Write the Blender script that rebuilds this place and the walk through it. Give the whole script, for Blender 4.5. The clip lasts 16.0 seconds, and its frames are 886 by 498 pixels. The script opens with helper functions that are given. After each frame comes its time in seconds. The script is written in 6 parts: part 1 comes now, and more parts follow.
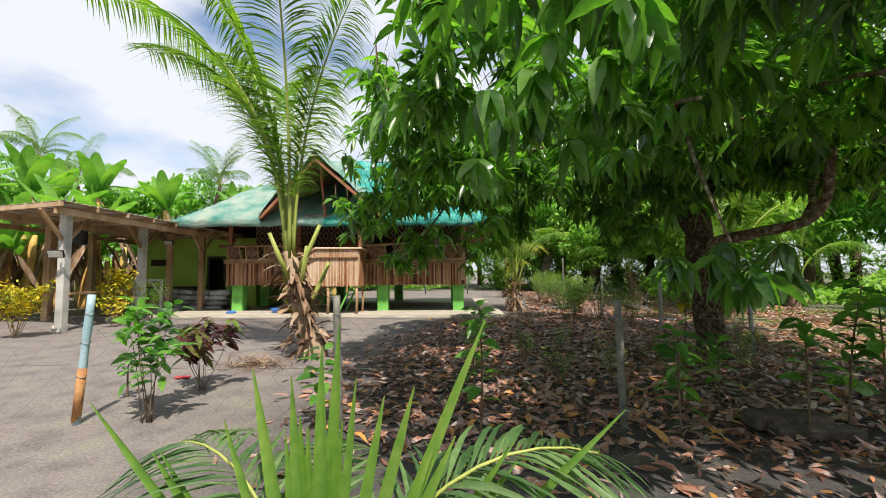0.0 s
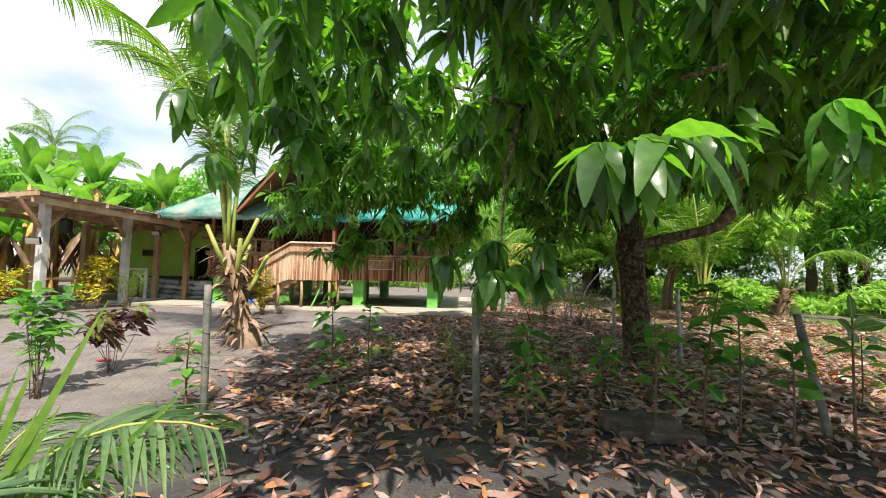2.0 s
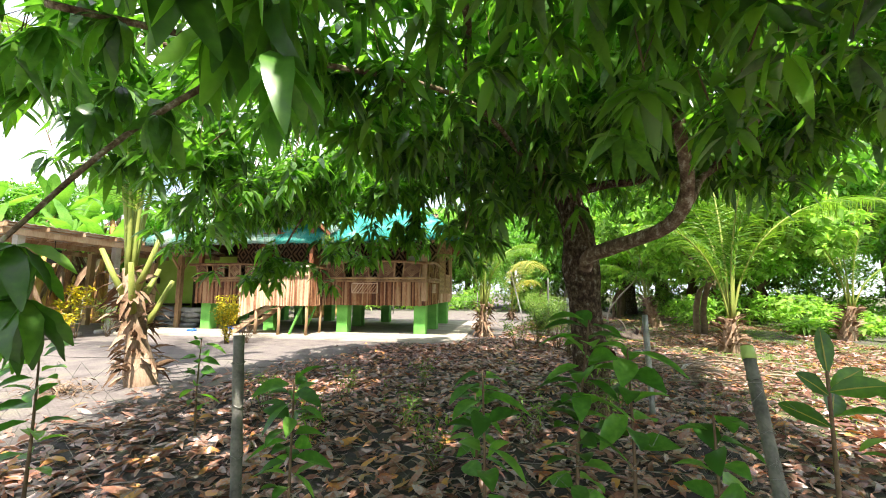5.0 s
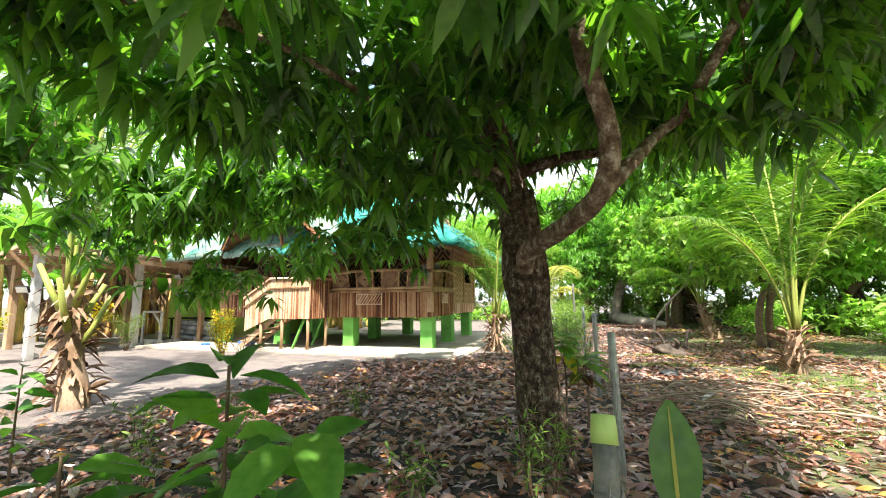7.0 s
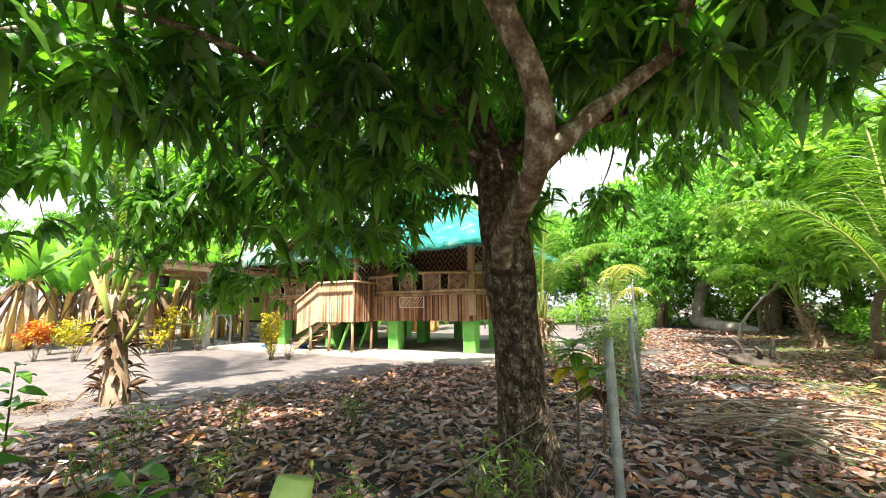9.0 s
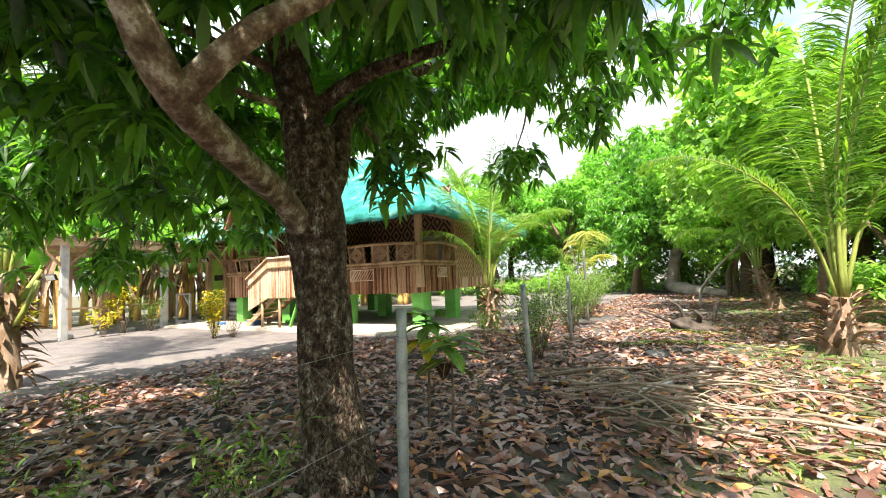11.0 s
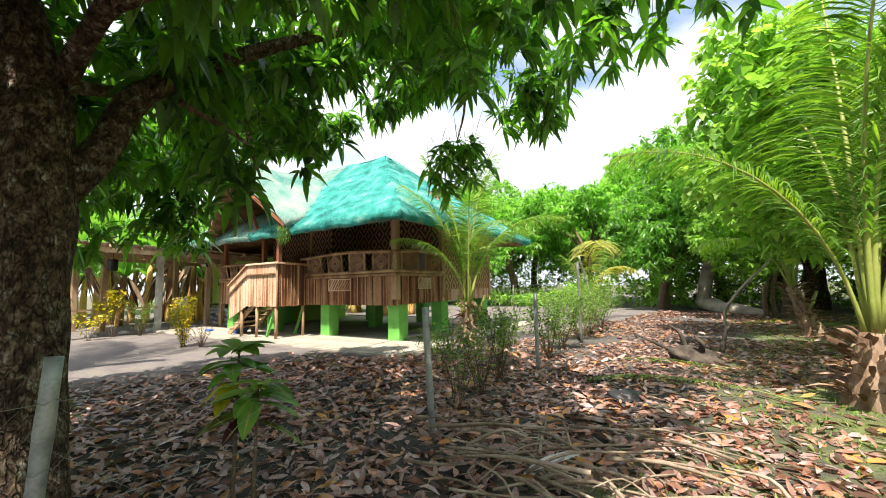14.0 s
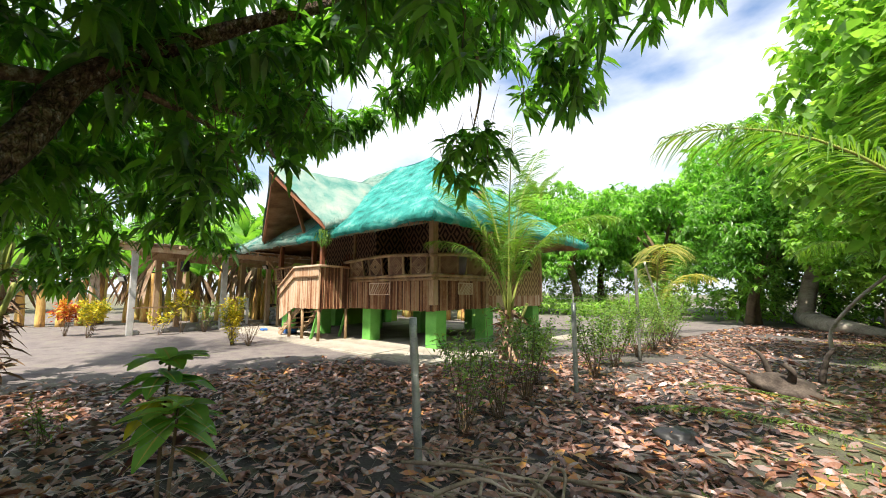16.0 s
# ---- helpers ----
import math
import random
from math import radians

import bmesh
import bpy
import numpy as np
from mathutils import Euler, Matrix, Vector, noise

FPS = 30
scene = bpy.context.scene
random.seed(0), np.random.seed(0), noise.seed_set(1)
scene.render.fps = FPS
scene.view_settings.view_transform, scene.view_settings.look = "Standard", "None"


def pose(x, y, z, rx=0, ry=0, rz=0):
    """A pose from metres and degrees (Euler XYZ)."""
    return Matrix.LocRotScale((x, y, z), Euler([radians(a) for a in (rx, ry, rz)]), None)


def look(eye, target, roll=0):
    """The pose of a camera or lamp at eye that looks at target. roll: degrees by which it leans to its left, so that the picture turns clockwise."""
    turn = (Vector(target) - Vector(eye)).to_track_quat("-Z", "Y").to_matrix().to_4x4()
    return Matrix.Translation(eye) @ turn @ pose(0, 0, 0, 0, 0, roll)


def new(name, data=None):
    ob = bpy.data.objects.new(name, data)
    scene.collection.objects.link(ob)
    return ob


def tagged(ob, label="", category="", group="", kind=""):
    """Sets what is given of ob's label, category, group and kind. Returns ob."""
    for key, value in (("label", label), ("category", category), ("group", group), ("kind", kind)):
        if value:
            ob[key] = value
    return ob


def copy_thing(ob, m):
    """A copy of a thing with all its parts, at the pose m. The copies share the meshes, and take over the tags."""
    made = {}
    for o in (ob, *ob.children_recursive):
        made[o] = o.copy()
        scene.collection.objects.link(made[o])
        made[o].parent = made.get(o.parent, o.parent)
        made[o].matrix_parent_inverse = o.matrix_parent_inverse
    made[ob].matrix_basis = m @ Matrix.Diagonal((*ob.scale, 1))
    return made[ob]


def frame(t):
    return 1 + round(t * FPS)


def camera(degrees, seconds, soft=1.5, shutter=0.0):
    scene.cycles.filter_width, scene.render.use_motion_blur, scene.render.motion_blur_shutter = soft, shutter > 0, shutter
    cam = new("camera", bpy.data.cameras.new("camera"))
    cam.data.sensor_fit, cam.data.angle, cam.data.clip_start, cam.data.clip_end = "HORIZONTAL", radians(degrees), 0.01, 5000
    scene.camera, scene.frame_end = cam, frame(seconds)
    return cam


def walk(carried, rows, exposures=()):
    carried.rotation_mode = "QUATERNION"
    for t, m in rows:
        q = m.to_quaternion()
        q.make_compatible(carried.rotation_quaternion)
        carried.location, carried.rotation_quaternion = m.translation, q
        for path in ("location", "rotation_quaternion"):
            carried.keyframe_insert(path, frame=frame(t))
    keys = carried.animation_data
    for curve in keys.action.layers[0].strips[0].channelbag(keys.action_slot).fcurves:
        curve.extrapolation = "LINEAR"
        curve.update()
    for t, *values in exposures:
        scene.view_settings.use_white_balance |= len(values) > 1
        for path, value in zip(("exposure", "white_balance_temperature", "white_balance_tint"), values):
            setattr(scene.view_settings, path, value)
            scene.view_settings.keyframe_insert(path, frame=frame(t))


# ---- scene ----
cam = camera(96.5, 16.0, 1.0)
PATH = [
    (0, (1.992, 0.414, 1.461), (1.636, 2.379, 1.58), -0.2),
    (0.5, (2.336, 0.305, 1.469), (1.979, 2.269, 1.596), 1.1),
    (1, (2.718, 0.379, 1.441), (2.38, 2.345, 1.584), 1.9),
    (1.5, (3.093, 0.501, 1.47), (2.734, 2.464, 1.609), 1.8),
    (2, (3.481, 0.622, 1.439), (3.047, 2.571, 1.551), 1.5),
    (2.5, (3.767, 0.872, 1.416), (3.298, 2.814, 1.514), 0.7),
    (3, (4.026, 1.168, 1.445), (3.526, 3.102, 1.546), 0.2),
    (3.5, (4.338, 1.373, 1.45), (3.743, 3.276, 1.609), 0.5),
    (4, (4.554, 1.612, 1.436), (3.911, 3.496, 1.63), 0.5),
    (4.5, (4.824, 1.939, 1.468), (4.196, 3.827, 1.675), 0.6),
    (7, (6.252, 4.019, 1.513), (5.336, 5.778, 1.775), -0.6),
    (7.5, (6.356, 4.199, 1.498), (5.408, 5.939, 1.765), 0.2),
    (8, (6.422, 4.4, 1.488), (5.382, 6.075, 1.82), 0.5),
    (10.5, (7.574, 5.778, 1.421), (6.258, 7.276, 1.572), -2.7),
    (11, (7.724, 6.119, 1.401), (6.511, 7.702, 1.55), -2.5),
    (11.5, (7.695, 6.529, 1.416), (6.564, 8.168, 1.606), -1.2),
    (12, (7.8, 6.799, 1.412), (6.619, 8.402, 1.594), -2.0),
    (12.5, (8.05, 7.121, 1.451), (6.809, 8.681, 1.621), -2.6),
    (13, (8.138, 7.364, 1.424), (6.859, 8.892, 1.587), -2.2),
    (13.5, (8.219, 7.678, 1.462), (6.908, 9.176, 1.654), -1.5),
    (14, (8.344, 7.883, 1.487), (6.994, 9.346, 1.678), -1.2),
    (14.5, (8.539, 8.119, 1.486), (7.138, 9.534, 1.677), -1.1),
    (15, (8.499, 8.338, 1.476), (7.041, 9.692, 1.68), -0.9),
    (15.5, (8.364, 8.562, 1.504), (6.846, 9.847, 1.719), -0.4),
    (16, (8.362, 8.81, 1.496), (6.791, 10.028, 1.716), 0.1),
]
walk(cam, [(t, look(e, g, r)) for t, e, g, r in PATH],
     [(0, 0.5), (1.5, 0.7), (3.5, 1.2), (4.5, 1.45), (8, 1.65), (11, 1.55), (13.5, 1.13), (16, 0.93)])

# ---- sky, sun ----
world = bpy.data.worlds.new("sky")
scene.world = world
world.use_nodes = True
wt = world.node_tree
wt.nodes.clear()
w_out = wt.nodes.new("ShaderNodeOutputWorld")
w_bg = wt.nodes.new("ShaderNodeBackground")
w_sky = wt.nodes.new("ShaderNodeTexSky")
w_sky.sky_type, w_sky.sun_disc = "NISHITA", False
SUN_EL, SUN_AZ = radians(60), radians(150)
w_sky.sun_elevation, w_sky.sun_rotation = SUN_EL, SUN_AZ
w_sky.air_density, w_sky.dust_density = 1.0, 1.5
w_co = wt.nodes.new("ShaderNodeTexCoord")
w_map = wt.nodes.new("ShaderNodeMapping")
w_map.inputs["Scale"].default_value = (1.4, 1.4, 3.2)
w_cl = wt.nodes.new("ShaderNodeTexNoise")
w_cl.inputs["Scale"].default_value, w_cl.inputs["Detail"].default_value = 2.2, 7.0
w_rm = wt.nodes.new("ShaderNodeValToRGB")
w_rm.color_ramp.elements[0].position, w_rm.color_ramp.elements[1].position = 0.3, 0.52
w_mx = wt.nodes.new("ShaderNodeMix")
w_mx.data_type = "RGBA"
w_mx.inputs["B"].default_value = (4.6, 4.75, 5.15, 1)
wt.links.new(w_co.outputs["Generated"], w_map.inputs["Vector"])
wt.links.new(w_map.outputs["Vector"], w_cl.inputs["Vector"])
wt.links.new(w_cl.outputs["Fac"], w_rm.inputs["Fac"])
wt.links.new(w_rm.outputs["Color"], w_mx.inputs["Factor"])
wt.links.new(w_sky.outputs["Color"], w_mx.inputs["A"])
wt.links.new(w_mx.outputs["Result"], w_bg.inputs["Color"])
w_bg.inputs["Strength"].default_value = 0.14
wt.links.new(w_bg.outputs["Background"], w_out.inputs["Surface"])

sun = new("sun", bpy.data.lights.new("sun", "SUN"))
sun.data.energy, sun.data.angle, sun.data.color = 4.8, radians(0.6), (1.0, 0.92, 0.8)
SUN_DIR = Vector((math.sin(SUN_AZ) * math.cos(SUN_EL), math.cos(SUN_AZ) * math.cos(SUN_EL), math.sin(SUN_EL)))
sun.matrix_world = look(SUN_DIR * 60, (0, 0, 0))

rng = np.random.default_rng(7)


# ---- materials ----
def ramp_set(node, stops):
    el = node.color_ramp.elements
    while len(el) < len(stops):
        el.new(0.5)
    for e, (p, c) in zip(el, stops):
        e.position, e.color = p, (*c, 1)


def mat(name, stops, scale=6.0, rough=0.8, bump=0.3, fine=60.0, stretch=(1, 1, 1), island=0.0, rand=0.0,
        translucent=0.0, metal=0.0, spec=0.3, bump_dist=0.01, trans_col=None):
    """A surface: a colour ramp over coarse and fine noise, with random variation per island or per object, and bump."""
    m = bpy.data.materials.new(name)
    m.use_nodes = True
    nt = m.node_tree
    nd, ln = nt.nodes, nt.links
    bsdf = nd["Principled BSDF"]
    co = nd.new("ShaderNodeTexCoord")
    mp = nd.new("ShaderNodeMapping")
    mp.inputs["Scale"].default_value = stretch
    ln.new(co.outputs["Object"], mp.inputs["Vector"])
    n1 = nd.new("ShaderNodeTexNoise")
    n1.inputs["Scale"].default_value, n1.inputs["Detail"].default_value = scale, 6
    n2 = nd.new("ShaderNodeTexNoise")
    n2.inputs["Scale"].default_value, n2.inputs["Detail"].default_value = fine, 4
    ln.new(mp.outputs["Vector"], n1.inputs["Vector"])
    ln.new(mp.outputs["Vector"], n2.inputs["Vector"])
    ad = nd.new("ShaderNodeMath")
    ad.operation = "MULTIPLY_ADD"
    ad.inputs[1].default_value = 0.45
    ln.new(n2.outputs["Fac"], ad.inputs[0])
    sc = nd.new("ShaderNodeMath")
    sc.operation = "MULTIPLY_ADD"
    sc.inputs[1].default_value, sc.inputs[2].default_value = 1.0, -0.22
    ln.new(n1.outputs["Fac"], sc.inputs[0])
    ln.new(sc.outputs[0], ad.inputs[2])
    last = ad.outputs[0]
    for amount, kind, socket in ((island, "ShaderNodeNewGeometry", "Random Per Island"), (rand, "ShaderNodeObjectInfo", "Random")):
        if amount:
            src = nd.new(kind)
            mm = nd.new("ShaderNodeMath")
            mm.operation = "MULTIPLY_ADD"
            mm.inputs[1].default_value = amount
            ln.new(src.outputs[socket], mm.inputs[0])
            sh = nd.new("ShaderNodeMath")
            sh.operation = "SUBTRACT"
            sh.inputs[1].default_value = amount * 0.5
            ln.new(last, sh.inputs[0])
            ln.new(sh.outputs[0], mm.inputs[2])
            last = mm.outputs[0]
    rp = nd.new("ShaderNodeValToRGB")
    ramp_set(rp, stops)
    ln.new(last, rp.inputs["Fac"])
    ln.new(rp.outputs["Color"], bsdf.inputs["Base Color"])
    bsdf.inputs["Roughness"].default_value = rough
    bsdf.inputs["Metallic"].default_value = metal
    bsdf.inputs["Specular IOR Level"].default_value = spec
    if bump:
        bp = nd.new("ShaderNodeBump")
        bp.inputs["Strength"].default_value, bp.inputs["Distance"].default_value = bump, bump_dist
        ln.new(last if not (island or rand) else ad.outputs[0], bp.inputs["Height"])
        ln.new(bp.outputs["Normal"], bsdf.inputs["Normal"])
    if translucent:
        tr = nd.new("ShaderNodeBsdfTranslucent")
        br = nd.new("ShaderNodeMix")
        br.data_type, br.blend_type = "RGBA", "MULTIPLY"
        br.inputs["Factor"].default_value = 1.0
        br.inputs["B"].default_value = (*(trans_col or (1.6, 1.9, 0.7)), 1)
        ln.new(rp.outputs["Color"], br.inputs["A"])
        ln.new(br.outputs["Result"], tr.inputs["Color"])
        mix = nd.new("ShaderNodeMixShader")
        mix.inputs["Fac"].default_value = translucent
        out = nd["Material Output"]
        ln.new(bsdf.outputs[0], mix.inputs[1])
        ln.new(tr.outputs[0], mix.inputs[2])
        ln.new(mix.outputs[0], out.inputs["Surface"])
    return m


def steps(*cols):
    n = len(cols)
    return [(0.25 + 0.5 * i / (n - 1), c) for i, c in enumerate(cols)]


M_LIMB = mat("mango_limb_bark", [(0.3, (0.07, 0.045, 0.03)), (0.45, (0.15, 0.105, 0.07)), (0.56, (0.23, 0.175, 0.12)), (0.66, (0.42, 0.38, 0.31))], 13, 0.92, 0.9, 60, bump_dist=0.03)
M_LEAF = mat("mango_leaf", steps((0.03, 0.075, 0.023), (0.066, 0.155, 0.036), (0.135, 0.27, 0.05)), 1.2, 0.28, 0.15, 30, island=0.6, rand=0.4, translucent=0.5, spec=0.7, trans_col=(1.9, 2.3, 0.6))
M_BARK = mat("mango_bark", [(0.3, (0.045, 0.028, 0.02)), (0.45, (0.105, 0.068, 0.046)), (0.56, (0.19, 0.135, 0.09)), (0.63, (0.24, 0.19, 0.14)), (0.7, (0.4, 0.37, 0.31))], 17, 0.95, 1.0, 60, stretch=(1, 1, 0.8), bump_dist=0.05)


def crack(m, scale, depth):
    """Adds bark scales: cells with dark cracks between them."""
    nd, ln = m.node_tree.nodes, m.node_tree.links
    bsdf = nd["Principled BSDF"]
    co = nd.new("ShaderNodeTexCoord")
    mp = nd.new("ShaderNodeMapping")
    mp.inputs["Scale"].default_value = (1, 1, 0.5)
    ln.new(co.outputs["Object"], mp.inputs["Vector"])
    wv = nd.new("ShaderNodeTexNoise")
    wv.inputs["Scale"].default_value = scale * 0.5
    ln.new(mp.outputs["Vector"], wv.inputs["Vector"])
    mx = nd.new("ShaderNodeMix")
    mx.data_type = "VECTOR"
    mx.inputs["Factor"].default_value = 0.12
    ln.new(mp.outputs["Vector"], mx.inputs["A"])
    ln.new(wv.outputs["Color"], mx.inputs["B"])
    vo = nd.new("ShaderNodeTexVoronoi")
    vo.feature = "DISTANCE_TO_EDGE"
    vo.inputs["Scale"].default_value = scale
    ln.new(mx.outputs["Result"], vo.inputs["Vector"])
    rp = nd.new("ShaderNodeValToRGB")
    ramp_set(rp, [(0.0, (0.25, 0.22, 0.2)), (0.14, (1, 1, 1))])
    ln.new(vo.outputs["Distance"], rp.inputs["Fac"])
    src = bsdf.inputs["Base Color"].links[0].from_socket
    mu = nd.new("ShaderNodeMix")
    mu.data_type, mu.blend_type = "RGBA", "MULTIPLY"
    mu.inputs["Factor"].default_value = 0.75
    ln.new(src, mu.inputs["A"])
    ln.new(rp.outputs["Color"], mu.inputs["B"])
    ln.new(mu.outputs["Result"], bsdf.inputs["Base Color"])
    b0 = bsdf.inputs["Normal"].links[0].from_node
    b2 = nd.new("ShaderNodeBump")
    b2.inputs["Strength"].default_value, b2.inputs["Distance"].default_value = 0.9, depth
    ln.new(rp.outputs["Color"], b2.inputs["Height"])
    ln.new(b0.outputs["Normal"], b2.inputs["Normal"])
    ln.new(b2.outputs["Normal"], bsdf.inputs["Normal"])


crack(M_BARK, 30, 0.03)
M_TWIG = mat("twig_bark", steps((0.09, 0.06, 0.035), (0.2, 0.14, 0.09)), 8, 0.9, 0.4, 50)
M_FROND = mat("palm_leaflet", steps((0.06, 0.14, 0.028), (0.13, 0.26, 0.04), (0.25, 0.36, 0.07)), 1.0, 0.4, 0.1, 20, island=0.35, translucent=0.42, spec=0.5, trans_col=(1.6, 1.7, 0.5))
M_FROND_OLD = mat("old_leaflet", steps((0.04, 0.09, 0.035), (0.09, 0.17, 0.06), (0.17, 0.26, 0.1)), 1.0, 0.38, 0.1, 20, island=0.4, translucent=0.3, spec=0.5, trans_col=(1.4, 1.7, 0.6))
M_FRONDY = mat("yellow_leaflet", steps((0.2, 0.26, 0.05), (0.4, 0.4, 0.09), (0.55, 0.48, 0.15)), 1.0, 0.45, 0.1, 20, island=0.35, translucent=0.4, trans_col=(1.4, 1.3, 0.5))
M_RACHIS = mat("palm_rachis", steps((0.2, 0.26, 0.05), (0.36, 0.38, 0.1)), 3, 0.5, 0.2, 30)
M_FIBRE = mat("palm_fibre", steps((0.09, 0.05, 0.03), (0.21, 0.13, 0.08), (0.38, 0.28, 0.2)), 5, 0.95, 0.8, 60, stretch=(1, 1, 0.3), island=0.4, bump_dist=0.02)
M_BANANA = mat("banana_leaf", steps((0.06, 0.16, 0.03), (0.13, 0.3, 0.05), (0.24, 0.42, 0.09)), 1.2, 0.4, 0.2, 14, island=0.3, translucent=0.4, trans_col=(1.5, 1.7, 0.6))
M_BSTEM = mat("banana_stem", steps((0.22, 0.12, 0.06), (0.58, 0.33, 0.1), (0.68, 0.48, 0.16), (0.36, 0.34, 0.1)), 3, 0.8, 0.4, 25, stretch=(1, 1, 0.25), rand=0.4)
M_FARLEAF = mat("far_leaf", steps((0.09, 0.19, 0.045), (0.17, 0.33, 0.075), (0.3, 0.47, 0.13)), 0.6, 0.34, 0, 8, island=0.5, rand=0.25, translucent=0.56, spec=0.6, trans_col=(1.5, 1.9, 0.65))
M_BRIGHT = mat("undergrowth_leaf", steps((0.13, 0.25, 0.05), (0.24, 0.42, 0.09), (0.4, 0.56, 0.16)), 0.5, 0.4, 0, 6, island=0.5, translucent=0.5, trans_col=(1.4, 1.6, 0.6))
M_SHRUB = mat("shrub_leaf", steps((0.06, 0.12, 0.03), (0.14, 0.24, 0.05), (0.26, 0.36, 0.09)), 1.5, 0.45, 0, 20, island=0.5, translucent=0.4)
M_YLEAF = mat("yellow_shrub_leaf", steps((0.2, 0.26, 0.03), (0.55, 0.48, 0.03), (0.75, 0.58, 0.04)), 1.5, 0.45, 0, 20, island=0.6, translucent=0.3, trans_col=(1.3, 1.2, 0.4))
M_REDLEAF = mat("purple_shrub_leaf", steps((0.05, 0.015, 0.02), (0.12, 0.035, 0.035), (0.13, 0.22, 0.03)), 2.5, 0.4, 0, 20, island=0.6, translucent=0.25, trans_col=(1.4, 1.2, 0.7))
M_REDYEL = mat("red_yellow_leaf", steps((0.35, 0.03, 0.02), (0.6, 0.16, 0.03), (0.7, 0.5, 0.05)), 2.5, 0.4, 0, 20, island=0.7, translucent=0.3, trans_col=(1.4, 1.1, 0.5))
M_SAPLEAF = mat("sapling_leaf", steps((0.045, 0.13, 0.025), (0.095, 0.25, 0.04), (0.2, 0.4, 0.07)), 2, 0.3, 0.1, 30, island=0.5, translucent=0.42, spec=0.6)
M_LITTER = mat("dry_leaf", [(0.1, (0.1, 0.05, 0.038)), (0.28, (0.23, 0.105, 0.07)), (0.42, (0.33, 0.18, 0.13)), (0.55, (0.31, 0.25, 0.24)), (0.66, (0.33, 0.13, 0.07)), (0.78, (0.42, 0.36, 0.35)), (0.9, (0.44, 0.17, 0.08)), (1.0, (0.52, 0.27, 0.07))], 3, 0.32, 0.3, 40, island=0.95, translucent=0.12, spec=0.55, trans_col=(1.4, 1.0, 0.6))
M_GRASS = mat("grass_blade", steps((0.07, 0.14, 0.025), (0.16, 0.27, 0.05), (0.28, 0.36, 0.1)), 1, 0.55, 0, 10, island=0.5, translucent=0.4)
M_STICK = mat("dry_stick", steps((0.12, 0.09, 0.065), (0.28, 0.22, 0.16), (0.45, 0.38, 0.3)), 4, 0.85, 0.3, 40, island=0.6)
M_DARKWOOD = mat("charred_wood", steps((0.02, 0.016, 0.013), (0.07, 0.055, 0.045), (0.14, 0.11, 0.09)), 6, 0.95, 0.8, 40)
M_LOG = mat("grey_log", steps((0.16, 0.13, 0.1), (0.34, 0.29, 0.24), (0.5, 0.45, 0.38)), 3, 0.9, 0.6, 30, stretch=(0.4, 1, 1))
M_BAMBOO = mat("bamboo_slat", steps((0.08, 0.028, 0.014), (0.2, 0.082, 0.038), (0.31, 0.15, 0.075), (0.42, 0.26, 0.15)), 2.5, 0.55, 0.25, 40, stretch=(1, 1, 0.35), rand=0.6, island=0.4)
M_BAMBOO_L = mat("bleached_bamboo_slat", steps((0.26, 0.11, 0.055), (0.46, 0.27, 0.16), (0.58, 0.41, 0.28), (0.64, 0.5, 0.37)), 2.2, 0.6, 0.25, 40, stretch=(1, 1, 0.35), rand=0.4, island=0.3)
M_POLE = mat("bamboo_pole", steps((0.12, 0.06, 0.03), (0.28, 0.17, 0.085), (0.42, 0.29, 0.16)), 3, 0.5, 0.2, 30, rand=0.2)
M_TIMBER = mat("weathered_timber", steps((0.2, 0.12, 0.06), (0.4, 0.26, 0.15), (0.52, 0.39, 0.26)), 3, 0.8, 0.4, 30, stretch=(1, 1, 0.25), rand=0.25)
M_REDWOOD = mat("red_brown_timber", steps((0.12, 0.04, 0.02), (0.26, 0.1, 0.05), (0.34, 0.16, 0.08)), 3, 0.6, 0.3, 30, stretch=(1, 1, 0.25), rand=0.2)
M_PANEL = mat("dark_panel_wood", steps((0.05, 0.022, 0.012), (0.12, 0.055, 0.03), (0.19, 0.1, 0.06)), 4, 0.7, 0.3, 40, rand=0.3)
M_GREEN = mat("green_painted_concrete", steps((0.1, 0.33, 0.06), (0.16, 0.46, 0.09), (0.2, 0.52, 0.12)), 2.5, 0.65, 0.25, 40)
M_GREENWALL = mat("green_wall_paint", steps((0.22, 0.36, 0.05), (0.3, 0.47, 0.08), (0.36, 0.52, 0.12)), 1.5, 0.8, 0.2, 30)
M_WHITEPOST = mat("pale_concrete", steps((0.3, 0.29, 0.27), (0.46, 0.45, 0.43), (0.58, 0.57, 0.55)), 3, 0.85, 0.4, 50)
M_SLAB = mat("concrete_slab", steps((0.24, 0.21, 0.17), (0.4, 0.36, 0.3), (0.52, 0.48, 0.41)), 1.2, 0.9, 0.4, 40)
M_PIPE = mat("galvanised_pipe", steps((0.2, 0.22, 0.22), (0.36, 0.38, 0.36), (0.46, 0.47, 0.44)), 6, 0.5, 0.2, 60, metal=0.5)
M_PIPEBLUE = mat("blue_painted_pipe", steps((0.2, 0.32, 0.38), (0.3, 0.44, 0.5), (0.46, 0.56, 0.6)), 5, 0.5, 0.2, 60)
M_RUST = mat("rusty_pipe", steps((0.2, 0.08, 0.03), (0.42, 0.2, 0.08), (0.55, 0.32, 0.14)), 8, 0.8, 0.3, 60)
M_DARKPIPE = mat("dark_weathered_pipe", steps((0.07, 0.075, 0.065), (0.15, 0.15, 0.13), (0.24, 0.23, 0.2)), 7, 0.6, 0.3, 50)
